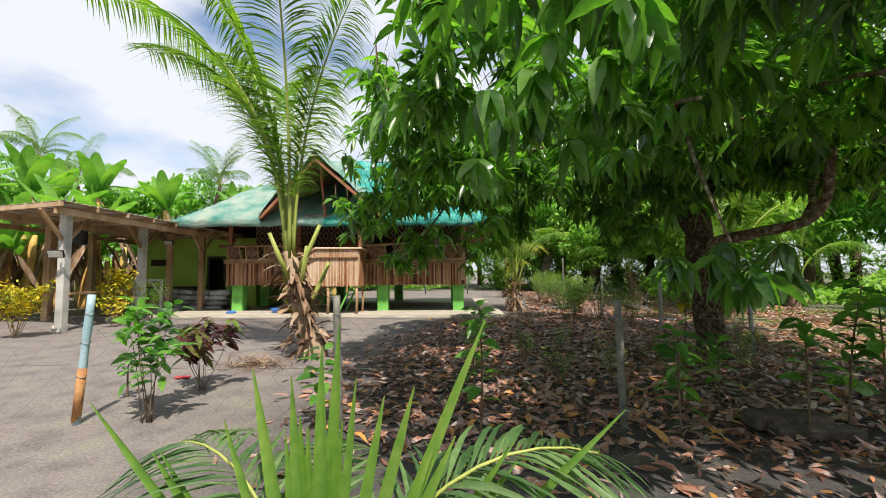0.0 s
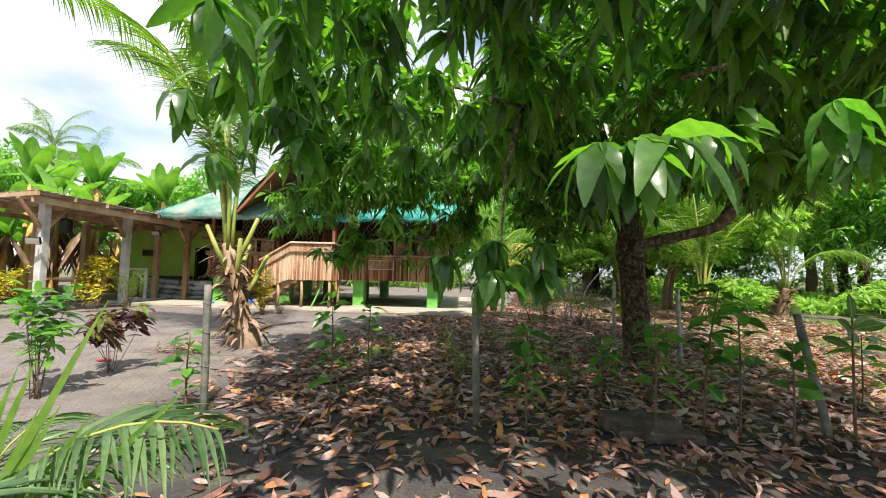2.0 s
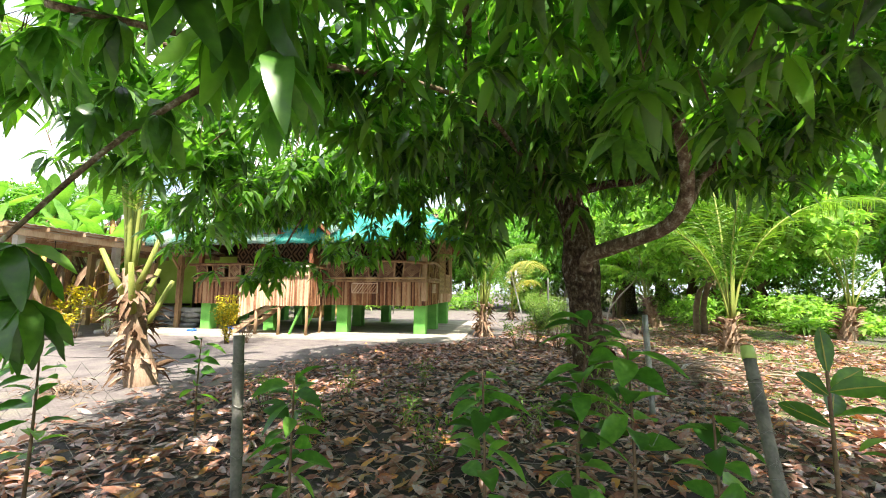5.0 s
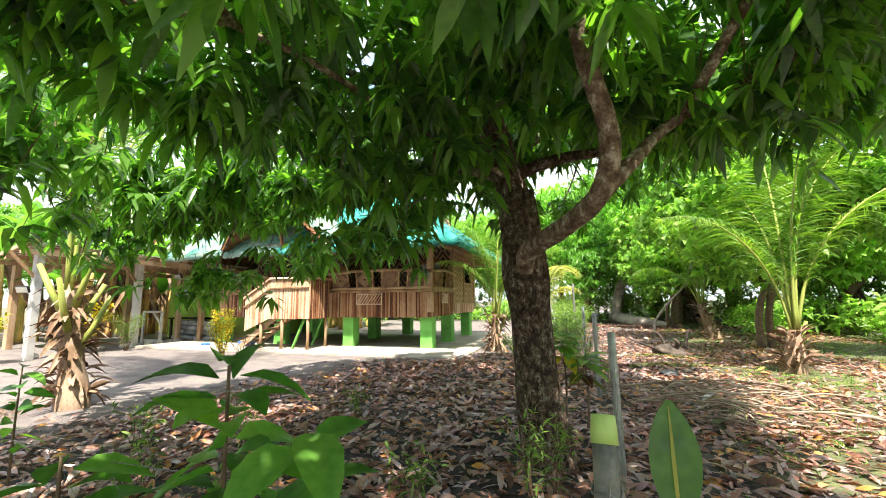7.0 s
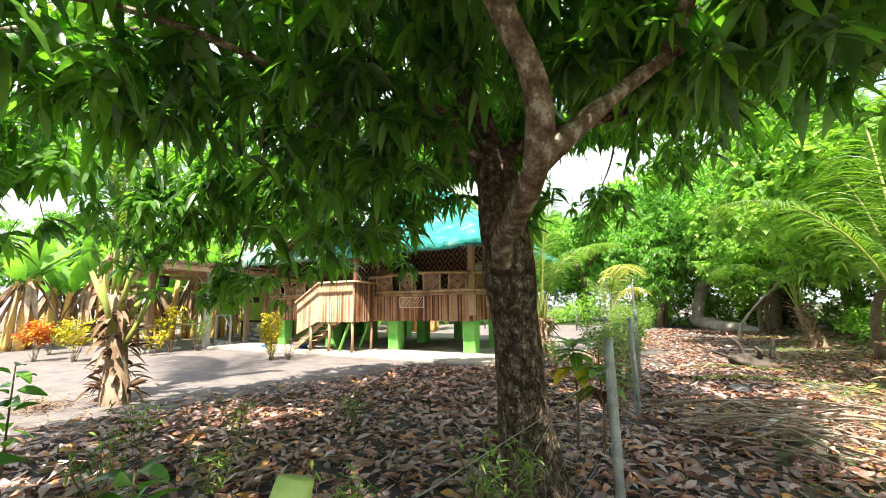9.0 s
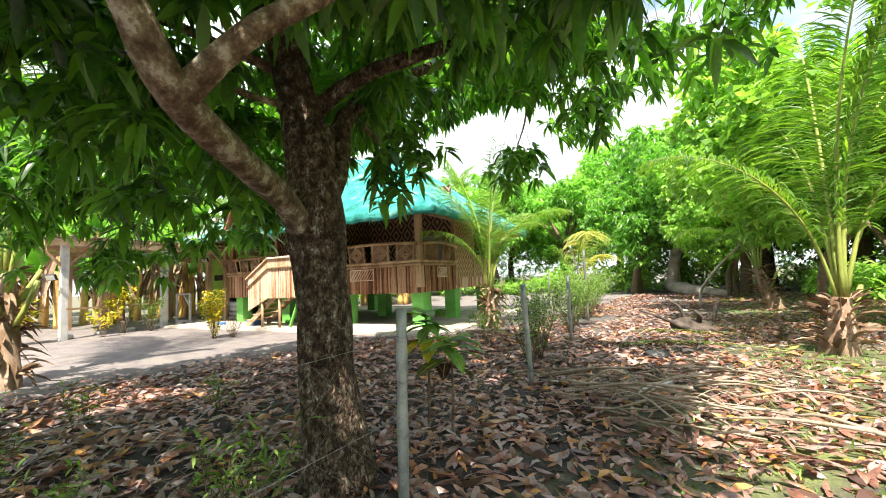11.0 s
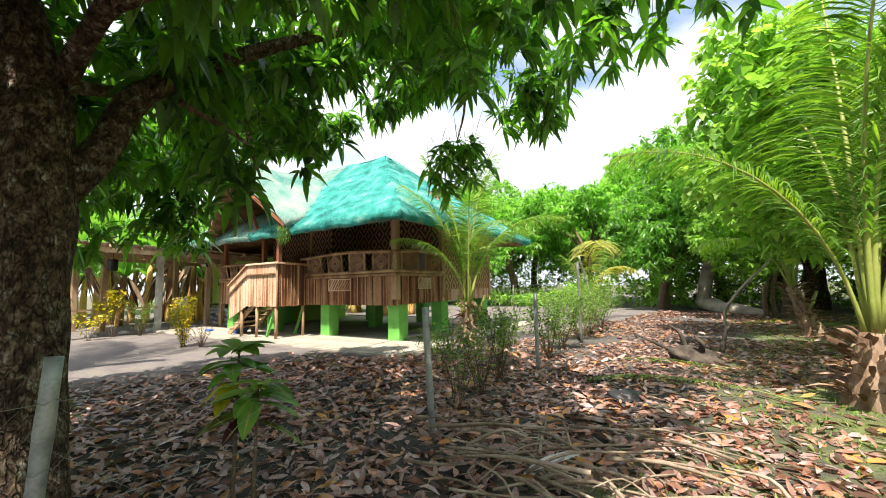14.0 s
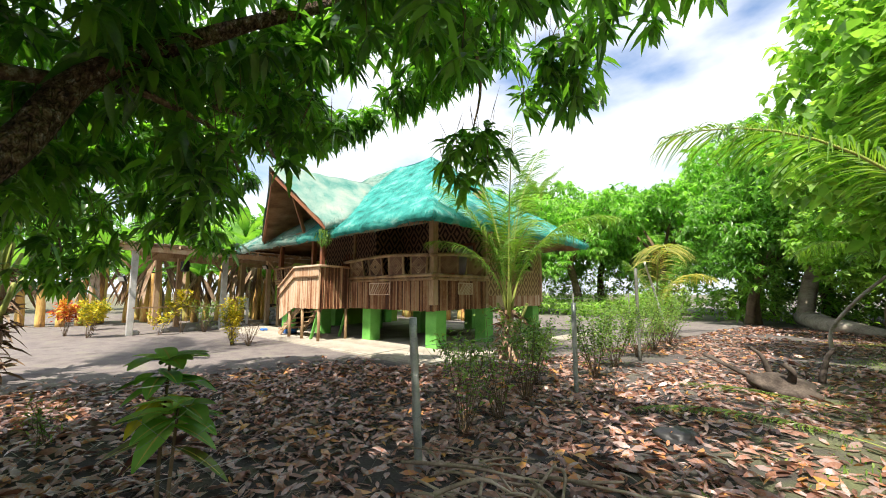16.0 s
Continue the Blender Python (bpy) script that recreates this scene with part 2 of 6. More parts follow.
M_CAP = mat("lime_plastic_cap", steps((0.35, 0.5, 0.12), (0.48, 0.6, 0.2)), 4, 0.5, 0.1, 30)
M_WIRE = mat("fence_wire", steps((0.18, 0.18, 0.17), (0.34, 0.34, 0.32)), 20, 0.5, 0, 60, metal=0.7)
M_TIN = mat("corrugated_sheet", steps((0.3, 0.27, 0.23), (0.5, 0.47, 0.42), (0.62, 0.6, 0.56)), 1.2, 0.6, 0.2, 20, metal=0.2)
M_SACK = mat("grey_sack", steps((0.1, 0.11, 0.11), (0.2, 0.21, 0.22), (0.34, 0.35, 0.36)), 3, 0.8, 0.4, 80, rand=0.4)
M_BLACK = mat("black_plastic", steps((0.012, 0.012, 0.013), (0.03, 0.03, 0.032)), 6, 0.45, 0.3, 30)
M_BLUE = mat("blue_plastic", steps((0.03, 0.12, 0.42), (0.08, 0.22, 0.6)), 5, 0.4, 0.1, 20)
M_RED = mat("red_plastic", steps((0.4, 0.02, 0.03), (0.6, 0.05, 0.05)), 5, 0.4, 0.1, 20)
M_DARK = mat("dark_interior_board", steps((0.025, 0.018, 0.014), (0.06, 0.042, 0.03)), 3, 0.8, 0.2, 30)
M_DOOR = mat("orange_brown_door", steps((0.24, 0.1, 0.04), (0.36, 0.17, 0.07)), 2, 0.55, 0.2, 30, stretch=(1, 1, 0.3))
M_STONE = mat("grey_stone", steps((0.2, 0.19, 0.18), (0.4, 0.38, 0.36), (0.55, 0.52, 0.48)), 5, 0.9, 0.5, 40, rand=0.3)
M_SOFFIT = mat("brown_thatch", steps((0.1, 0.05, 0.025), (0.24, 0.13, 0.06), (0.36, 0.22, 0.12)), 4, 0.95, 0.8, 60, stretch=(1, 0.3, 1), bump_dist=0.03)


def net_thatch(name, grey):
    """Straw thatch under a turquoise net, bleached in patches."""
    m = mat(name, steps((0.008, 0.07, 0.06), (0.016, 0.2, 0.17), (0.035, 0.32, 0.28), grey), 2.6, 0.75, 1.0, 36, stretch=(1, 1, 1.0), island=0.35, bump_dist=0.06)
    return m


M_NET = net_thatch("netted_thatch", (0.2, 0.4, 0.35))
M_NETGREY = mat("bleached_netted_thatch", steps((0.02, 0.16, 0.135), (0.1, 0.25, 0.21), (0.24, 0.33, 0.28), (0.34, 0.36, 0.3)), 1.6, 0.75, 1.0, 45, island=0.25, bump_dist=0.035)


def sawali(name, dark, light, size=0.3):
    """Woven split bamboo with a diamond figure: dark and light strips in nested diamonds."""
    m = bpy.data.materials.new(name)
    m.use_nodes = True
    nd, ln = m.node_tree.nodes, m.node_tree.links
    co = nd.new("ShaderNodeTexCoord")
    sp = nd.new("ShaderNodeSeparateXYZ")
    ln.new(co.outputs["Object"], sp.inputs[0])

    def op(kind, a, b=None, c=None):
        n = nd.new("ShaderNodeMath")
        n.operation = kind
        for k, v in enumerate((a, b, c)):
            if v is None:
                continue
            if isinstance(v, (int, float)):
                n.inputs[k].default_value = v
            else:
                ln.new(v, n.inputs[k])
        return n.outputs[0]

    along = op("ADD", sp.outputs["X"], sp.outputs["Y"])
    du = op("ABSOLUTE", op("SUBTRACT", op("FRACT", op("DIVIDE", along, size)), 0.5))
    dv = op("ABSOLUTE", op("SUBTRACT", op("FRACT", op("DIVIDE", sp.outputs["Z"], size * 1.35)), 0.5))
    d = op("ADD", du, dv)
    ring = op("FRACT", op("MULTIPLY", d, 3.0))
    weave = op("MULTIPLY", op("SINE", op("MULTIPLY", along, 260.0)), op("SINE", op("MULTIPLY", sp.outputs["Z"], 260.0)))
    nz = nd.new("ShaderNodeTexNoise")
    nz.inputs["Scale"].default_value, nz.inputs["Detail"].default_value = 9, 6
    ln.new(co.outputs["Object"], nz.inputs["Vector"])
    f = op("ADD", op("GREATER_THAN", ring, 0.52), op("MULTIPLY", op("SUBTRACT", nz.outputs["Fac"], 0.5), 0.9))
    rp = nd.new("ShaderNodeValToRGB")
    ramp_set(rp, [(0.1, dark), (0.85, light)])
    ln.new(f, rp.inputs["Fac"])
    b = nd["Principled BSDF"]
    ln.new(rp.outputs["Color"], b.inputs["Base Color"])
    b.inputs["Roughness"].default_value = 0.7
    bp = nd.new("ShaderNodeBump")
    bp.inputs["Strength"].default_value, bp.inputs["Distance"].default_value = 0.6, 0.006
    ln.new(op("ADD", op("MULTIPLY", weave, 0.5), ring), bp.inputs["Height"])
    ln.new(bp.outputs["Normal"], b.inputs["Normal"])
    return m


M_SAWALI = sawali("dark_diamond_sawali", (0.04, 0.02, 0.016), (0.36, 0.23, 0.14), 0.5)
M_SAWALI_L = sawali("tan_diamond_sawali", (0.17, 0.095, 0.04), (0.43, 0.29, 0.14), 0.45)


def soil():
    """Grey volcanic sand, darker around the tree and beyond it, greener where grass grows."""
    m = bpy.data.materials.new("grey_sand_soil")
    m.use_nodes = True
    nd, ln = m.node_tree.nodes, m.node_tree.links
    co = nd.new("ShaderNodeTexCoord")
    outs = []
    for sc, det in ((0.25, 5), (2.5, 8), (45, 8)):
        n = nd.new("ShaderNodeTexNoise")
        n.inputs["Scale"].default_value, n.inputs["Detail"].default_value = sc, det
        ln.new(co.outputs["Object"], n.inputs["Vector"])
        outs.append(n.outputs["Fac"])
    at = nd.new("ShaderNodeAttribute")
    at.attribute_name = "cover"
    sep = nd.new("ShaderNodeSeparateColor")
    ln.new(at.outputs["Color"], sep.inputs[0])

    def ramp(src, stops):
        r = nd.new("ShaderNodeValToRGB")
        ramp_set(r, stops)
        ln.new(src, r.inputs["Fac"])
        return r.outputs["Color"]

    def mixc(f, a, b):
        x = nd.new("ShaderNodeMix")
        x.data_type = "RGBA"
        ln.new(f, x.inputs["Factor"])
        ln.new(a, x.inputs["A"])
        ln.new(b, x.inputs["B"])
        return x.outputs["Result"]

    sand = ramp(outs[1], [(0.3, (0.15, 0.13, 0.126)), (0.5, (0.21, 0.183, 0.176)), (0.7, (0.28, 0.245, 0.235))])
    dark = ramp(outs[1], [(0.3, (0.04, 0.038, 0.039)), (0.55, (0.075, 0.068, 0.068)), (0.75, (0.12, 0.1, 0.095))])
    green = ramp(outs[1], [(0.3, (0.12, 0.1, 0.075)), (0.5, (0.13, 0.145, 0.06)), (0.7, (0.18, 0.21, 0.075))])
    def edge(ch, soft):
        a = nd.new("ShaderNodeMath")
        a.operation = "MULTIPLY_ADD"
        a.inputs[1].default_value = soft
        ln.new(outs[1], a.inputs[0])
        b = nd.new("ShaderNodeMath")
        b.operation = "SUBTRACT"
        b.inputs[1].default_value = soft * 0.5
        ln.new(ch, b.inputs[0])
        ln.new(b.outputs[0], a.inputs[2])
        a.use_clamp = True
        return a.outputs[0]
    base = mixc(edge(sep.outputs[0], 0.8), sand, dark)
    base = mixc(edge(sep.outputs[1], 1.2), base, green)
    fine = ramp(outs[2], [(0.3, (0.62, 0.62, 0.62)), (0.7, (1.15, 1.15, 1.15))])
    mu = nd.new("ShaderNodeMix")
    mu.data_type, mu.blend_type = "RGBA", "MULTIPLY"
    mu.inputs["Factor"].default_value = 1
    ln.new(base, mu.inputs["A"])
    ln.new(fine, mu.inputs["B"])
    b = nd["Principled BSDF"]
    ln.new(mu.outputs["Result"], b.inputs["Base Color"])
    b.inputs["Roughness"].default_value = 0.95
    b.inputs["Specular IOR Level"].default_value = 0.15
    bp = nd.new("ShaderNodeBump")
    bp.inputs["Strength"].default_value, bp.inputs["Distance"].default_value = 0.7, 0.03
    hs = nd.new("ShaderNodeMath")
    hs.operation = "MULTIPLY_ADD"
    hs.inputs[1].default_value = 0.35
    ln.new(outs[2], hs.inputs[0])
    ln.new(outs[1], hs.inputs[2])
    ln.new(hs.outputs[0], bp.inputs["Height"])
    ln.new(bp.outputs["Normal"], b.inputs["Normal"])
    return m


M_SOIL = soil()


# ---- mesh tools ----
def np_mesh(name, verts, quads, smooth=True):
    """A mesh of quads from two arrays."""
    me = bpy.data.meshes.new(name)
    verts, quads = np.asarray(verts, dtype=np.float32), np.asarray(quads, dtype=np.int32)
    me.vertices.add(len(verts))
    me.vertices.foreach_set("co", verts.ravel())
    me.loops.add(quads.size)
    me.loops.foreach_set("vertex_index", quads.ravel())
    me.polygons.add(len(quads))
    me.polygons.foreach_set("loop_start", np.arange(0, quads.size, 4, dtype=np.int32))
    me.polygons.foreach_set("loop_total", np.full(len(quads), 4, dtype=np.int32))
    me.polygons.foreach_set("use_smooth", np.full(len(quads), smooth))
    me.update(calc_edges=True)
    return me


def to_mesh(name, bm, smooth=False):
    bmesh.ops.recalc_face_normals(bm, faces=bm.faces)
    me = bpy.data.meshes.new(name)
    bm.to_mesh(me)
    bm.free()
    if smooth:
        me.polygons.foreach_set("use_smooth", np.full(len(me.polygons), True))
    return me


def part(name, data, material, parent, label="", m=None, smooth=False):
    """One mesh object under a thing or a part."""
    me = to_mesh(name, data, smooth) if isinstance(data, bmesh.types.BMesh) else data
    if material is not None and not me.materials:
        me.materials.append(material)
    ob = new(name, me)
    ob.parent = parent
    if m is not None:
        ob.matrix_basis = m
    if label:
        tagged(ob, label)
    return ob


def thing(name, m, label, category, group=""):
    ob = new(name)
    ob.matrix_basis = m
    return tagged(ob, label, category, group)


def solid(name, data, material, label, category, group="", m=None, smooth=False, kind=""):
    ob = part(name, data, material, None, "", m, smooth)
    return tagged(ob, label, category, group, kind)


def box(bm, lo, hi, m=None, bevel=0.0):
    vs = [bm.verts.new((x, y, z)) for x in (lo[0], hi[0]) for y in (lo[1], hi[1]) for z in (lo[2], hi[2])]
    fs = [bm.faces.new([vs[i] for i in f]) for f in ((0, 1, 3, 2), (4, 6, 7, 5), (0, 4, 5, 1), (2, 3, 7, 6), (0, 2, 6, 4), (1, 5, 7, 3))]
    if bevel:
        es = {e for f in fs for e in f.edges}
        r = bmesh.ops.bevel(bm, geom=list(es), offset=bevel, segments=1, affect="EDGES")
        vs = list({v for f in r["faces"] for v in f.verts} | {v for v in vs if v.is_valid})
    if m is not None:
        bmesh.ops.transform(bm, matrix=m, verts=[v for v in vs if v.is_valid])


def beam(bm, a, b, w, h, bevel=0.0):
    """A squared timber from a to b."""
    a, b = Vector(a), Vector(b)
    d = b - a
    m = Matrix.Translation(a) @ d.to_track_quat("X", "Z").to_matrix().to_4x4()
    box(bm, (0, -w / 2, -h / 2), (d.length, w / 2, h / 2), m, bevel)


def tube(bm, pts, radii, n=8, cap=True, wob=0.0):
    """A round rod along points, with a radius at each."""
    pts = [Vector(p) for p in pts]
    if isinstance(radii, (int, float)):
        radii = [radii] * len(pts)
    rings, up = [], Vector((0.31, 0.17, 0.93))
    for i, p in enumerate(pts):
        d = (pts[min(i + 1, len(pts) - 1)] - pts[max(i - 1, 0)]).normalized()
        if abs(d.dot(up)) > 0.96:
            up = Vector((0.9, 0.3, 0.1))
        s = d.cross(up).normalized()
        t = s.cross(d).normalized()
        ring = []
        for k in range(n):
            a = 2 * math.pi * k / n
            r = radii[i]
            if wob:
                r *= 1 + wob * noise.noise(Vector((p.x * 3 + math.cos(a) * 1.5, p.y * 3 + math.sin(a) * 1.5, p.z * 2)))
            ring.append(bm.verts.new(p + (s * math.cos(a) + t * math.sin(a)) * r))
        rings.append(ring)
    for a, b in zip(rings, rings[1:]):
        for k in range(n):
            bm.faces.new((a[k], a[(k + 1) % n], b[(k + 1) % n], b[k]))
    if cap:
        bm.faces.new(rings[0][::-1])
        bm.faces.new(rings[-1])


def bamboo(bm, a, b, r, n=8, node=0.32):
    """A bamboo culm with swollen nodes."""
    a, b = Vector(a), Vector(b)
    length = (b - a).length
    pts, rad = [a], [r]
    k = node * 0.6
    while k < length - 0.03:
        for o, f in ((-0.014, 1.0), (0, 1.16), (0.014, 1.0)):
            pts.append(a.lerp(b, (k + o) / length))
            rad.append(r * f)
        k += node
    pts.append(b)
    rad.append(r)
    tube(bm, pts, rad, n)


def smooth_path(pts, per=4):
    """Points of a Catmull-Rom curve through pts."""
    p = [Vector(q) for q in pts]
    p = [p[0] * 2 - p[1]] + p + [p[-1] * 2 - p[-2]]
    out = []
    for i in range(1, len(p) - 2):
        for k in range(per):
            t = k / per
            out.append(0.5 * ((2 * p[i]) + (p[i + 1] - p[i - 1]) * t + (2 * p[i - 1] - 5 * p[i] + 4 * p[i + 1] - p[i + 2]) * t * t + (3 * p[i] - p[i - 1] - 3 * p[i + 1] + p[i + 2]) * t ** 3))
    out.append(p[-2])
    return out


def unit(a):
    return a / np.maximum(np.linalg.norm(a, axis=-1, keepdims=True), 1e-9)


def leaf_arrays(P, D, L, W, droop=0.25, fold=0.35, seg=3, curl=0.0, peak=0.45, N=None):
    """Many leaves as folded, drooping blades: base P, direction D, length L, half width W."""
    n = len(P)
    D = unit(np.asarray(D, float))
    L = np.broadcast_to(np.asarray(L, float), (n,))
    W = np.broadcast_to(np.asarray(W, float), (n,))
    droop = np.broadcast_to(np.asarray(droop, float), (n,))
    up = np.tile((0.0, 0.0, 1.0), (n, 1)) + rng.normal(0, 0.35, (n, 3)) if N is None else N
    S = unit(np.cross(D, up))
    N = unit(np.cross(S, D))
    rows = []
    for i in range(seg + 1):
        s = i / seg
        w = math.sin(math.pi * min(1, (s ** (math.log(0.5) / math.log(peak))) * 0.97 + 0.015)) ** 0.8
        w = max(w, 0.06)
        c = P + D * (L * s)[:, None]
        c[:, 2] -= droop * L * s * s
        c += N * (curl * L * (s - s * s) * 2)[:, None] if not isinstance(curl, float) or curl else 0
        rows += [c - S * (W * w)[:, None] + N * (W * w * fold)[:, None], c, c + S * (W * w)[:, None] + N * (W * w * fold)[:, None]]
    V = np.stack(rows, 1).reshape(-1, 3)
    q = []
    for i in range(seg):
        a = 3 * i
        q += [(a, a + 1, a + 4, a + 3), (a + 1, a + 2, a + 5, a + 4)]
    Q = (np.array(q)[None] + (np.arange(n) * 3 * (seg + 1))[:, None, None]).reshape(-1, 4)
    return V, Q


def join_arrays(*vq):
    V, Q, o = [], [], 0
    for v, q in vq:
        V.append(v)
        Q.append(np.asarray(q) + o)
        o += len(v)
    return np.concatenate(V), np.concatenate(Q)


def whorls(C, per, length, width, spread=0.9, droop=0.45, seg=3, axis=None, tilt=-0.35):
    """Leaf whorls at twig ends C, whose leaves hang outward and down."""
    n = len(C)
    P = np.repeat(C, per, 0) + rng.normal(0, 0.03, (n * per, 3))
    a = rng.uniform(0, 2 * math.pi, n * per)
    el = rng.normal(tilt, 0.46, n * per)
    D = np.stack([np.cos(a) * np.cos(el) * spread, np.sin(a) * np.cos(el) * spread, np.sin(el)], 1)
    L = length * rng.uniform(0.65, 1.15, n * per)
    return leaf_arrays(P, D, L, width * L / length * rng.uniform(0.85, 1.15, n * per), droop * rng.uniform(0.4, 1.3, n * per), 0.3, seg)


# ---- ground ----
def ground_height(x, y):
    """Gentle mounds; flat round the house."""
    h = 0.05 * noise.noise(Vector((x * 0.35, y * 0.35, 3.1))) + 0.02 * noise.noise(Vector((x * 1.3, y * 1.3, 7.7)))
    near_house = max(0.0, min(1.0, (abs(x + 4) - 6.5) / 2)) if 11.5 < y < 22 else 1.0
    return h * near_house - 0.005



def litter_density(x, y):
    d = math.hypot((x - 4.6) / 5.6, (y - 8.2) / 7.2)
    v = max(0.0, min(1.0, (1.15 - d) / 0.35))
    if x < 0.6:
        v *= max(0.0, 1 - (0.6 - x) / 1.8)
    if y > 13.0 and x < 2.2:
        v *= max(0.0, 1 - (2.2 - x) / 1.2)
    if y < 5.0:
        v *= 0.34 + 0.66 * max(0.0, (y - 3.6) / 1.4)
    v *= 0.72 + 0.5 * noise.noise(Vector((x * 1.1, y * 1.1, 9.0)))
    far = 0.0
    if x > 2.5 and y > 12:
        far = (0.5 if y < 20 else 0.3) * max(0.0, min(1.0, 0.9 + noise.noise(Vector((x * 0.4, y * 0.4, 1.0))) * 1.8))
    return max(v, far)


def grass_density(x, y):
    g = max(0.0, min(1.0, (x - 6.2) / 2.5)) * max(0.0, min(1.0, (y - 5.0) / 5.0))
    return max(0.0, min(1.0, g * (0.65 + 1.4 * noise.noise(Vector((x * 0.33, y * 0.33, 5.0))))))


def ground():
    xs = np.concatenate([[-400, -120, -60, -35], np.arange(-24, 24.01, 0.35), [30, 45, 70, 130, 400]])
    ys = np.concatenate([[-400, -120, -50, -20, -8], np.arange(-4, 34.01, 0.35), [42, 60, 100, 180, 400]])
    V = np.array([(x, y, ground_height(x, y) if -25 < x < 25 and -5 < y < 35 else 0.0) for y in ys for x in xs])
    nx = len(xs)
    Q = [(j * nx + i, j * nx + i + 1, (j + 1) * nx + i + 1, (j + 1) * nx + i) for j in range(len(ys) - 1) for i in range(nx - 1)]
    me = np_mesh("ground", V, Q)
    col = me.color_attributes.new("cover", "FLOAT_COLOR", "POINT")
    dat = np.ones((len(V), 4), dtype=np.float32)
    for i, (x, y, z) in enumerate(V):
        # first channel: share of the dark tone, full in an oval round the tree
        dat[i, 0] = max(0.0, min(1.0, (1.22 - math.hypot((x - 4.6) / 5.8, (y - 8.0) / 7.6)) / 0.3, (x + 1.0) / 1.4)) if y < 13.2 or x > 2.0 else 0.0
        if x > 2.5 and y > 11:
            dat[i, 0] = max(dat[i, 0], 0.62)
        dat[i, 1] = grass_density(x, y) if abs(x) < 30 else 0.6
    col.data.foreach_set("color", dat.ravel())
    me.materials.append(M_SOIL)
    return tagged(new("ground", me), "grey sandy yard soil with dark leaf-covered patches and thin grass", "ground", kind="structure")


ground()


def scatter(n, dens, xr, yr):
    out = []
    while len(out) < n:
        x, y = random.uniform(*xr), random.uniform(*yr)
        if random.random() < dens(x, y):
            out.append((x, y, ground_height(x, y)))
    return np.array(out)


def leaf_litter():
    P = scatter(40000, litter_density, (-1.2, 13.0), (1.6, 31))
    n = len(P)
    P[:, 2] += rng.uniform(0.004, 0.03, n)
    a = rng.uniform(0, 2 * math.pi, n)
    D = np.stack([np.cos(a), np.sin(a), rng.normal(0.06, 0.12, n)], 1)
    L = rng.uniform(0.08, 0.21, n)
    N = np.stack([rng.normal(0, 0.6, n), rng.normal(0, 0.6, n), np.ones(n)], 1)
    V, Q = leaf_arrays(P, D, L, L * rng.uniform(0.12, 0.19, n), rng.normal(0.05, 0.16, n), rng.uniform(-0.7, 0.9), 3, rng.normal(0.1, 0.17, n), N=N)
    V[:, 2] = np.maximum(V[:, 2], np.repeat(P[:, 2] - 0.012, 12))
    solid("fallen_leaves", np_mesh("fallen_leaves", V, Q), M_LITTER, "brown, grey and orange dry mango leaves over dark soil", "leaf litter", kind="stuff", smooth=True)


leaf_litter()


def grass():
    P = scatter(9000, grass_density, (6, 24), (6, 33))
    P = np.repeat(P, 4, 0) + np.concatenate([rng.normal(0, 0.05, (36000, 2)), np.zeros((36000, 1))], 1)
    n = len(P)
    D = np.stack([rng.normal(0, 0.7, n), rng.normal(0, 0.7, n), np.ones(n)], 1)
    V, Q = leaf_arrays(P, D, rng.uniform(0.03, 0.12, n), rng.uniform(0.004, 0.011, n), 0.3, 0.2, 2)
    solid("grass", np_mesh("grass", V, Q), M_GRASS, "sparse low green grass and weeds on bare soil", "grass", kind="stuff")


grass()


# ---- house on green pillars ----
H = pose(0.2, 14.83, 0, 0, 0, 9.5)
house = thing("bamboo_house", H, "raised bamboo house with turquoise netted thatch roof on green pillars", "house")


def slab():
    bm = bmesh.new()
    box(bm, (-10.6, -1.5, -0.1), (1.32, 7.2, 0.05), None, 0.015)
    base = solid("concrete_slab", bm, M_SLAB, "cracked pale concrete slab under the raised house", "slab", m=H, kind="structure")
    me = None
    for i in range(12):
        for j in range(2):
            x0, y0 = -10.55 + i * 0.985, -1.47 + j * 0.85
            if me is None:
                b = bmesh.new()
                box(b, (0, 0, 0), (0.972, 0.838, 0.016), None, 0.004)
                me = to_mesh("slab_panel", b)
                me.materials.append(M_SLAB)
            part("slab_panel", me, None, base, "", pose(x0, y0, 0.05 + random.uniform(0, 0.003)))


slab()


def pillar(u, v):
    bm = bmesh.new()
    box(bm, (-0.2, -0.2, 0.05), (0.2, 0.2, 1.06), None, 0.012)
    part("pillar", bm, M_GREEN, house, "bright green painted concrete pillar", pose(u, v, 0))


for pu, pv in ((-0.25, 0.36), (-3.05, 0.38), (-5.9, 0.4), (-8.5, 0.4), (-0.25, 2.45), (-3.55, 3.0), (-6.2, 3.0), (-8.5, 2.6), (-0.3, 5.3), (-3.1, 5.4), (-6.0, 5.4), (-8.5, 5.4)):
    pillar(pu, pv)

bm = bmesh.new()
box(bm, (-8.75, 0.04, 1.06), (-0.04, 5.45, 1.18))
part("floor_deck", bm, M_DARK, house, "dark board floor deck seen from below")


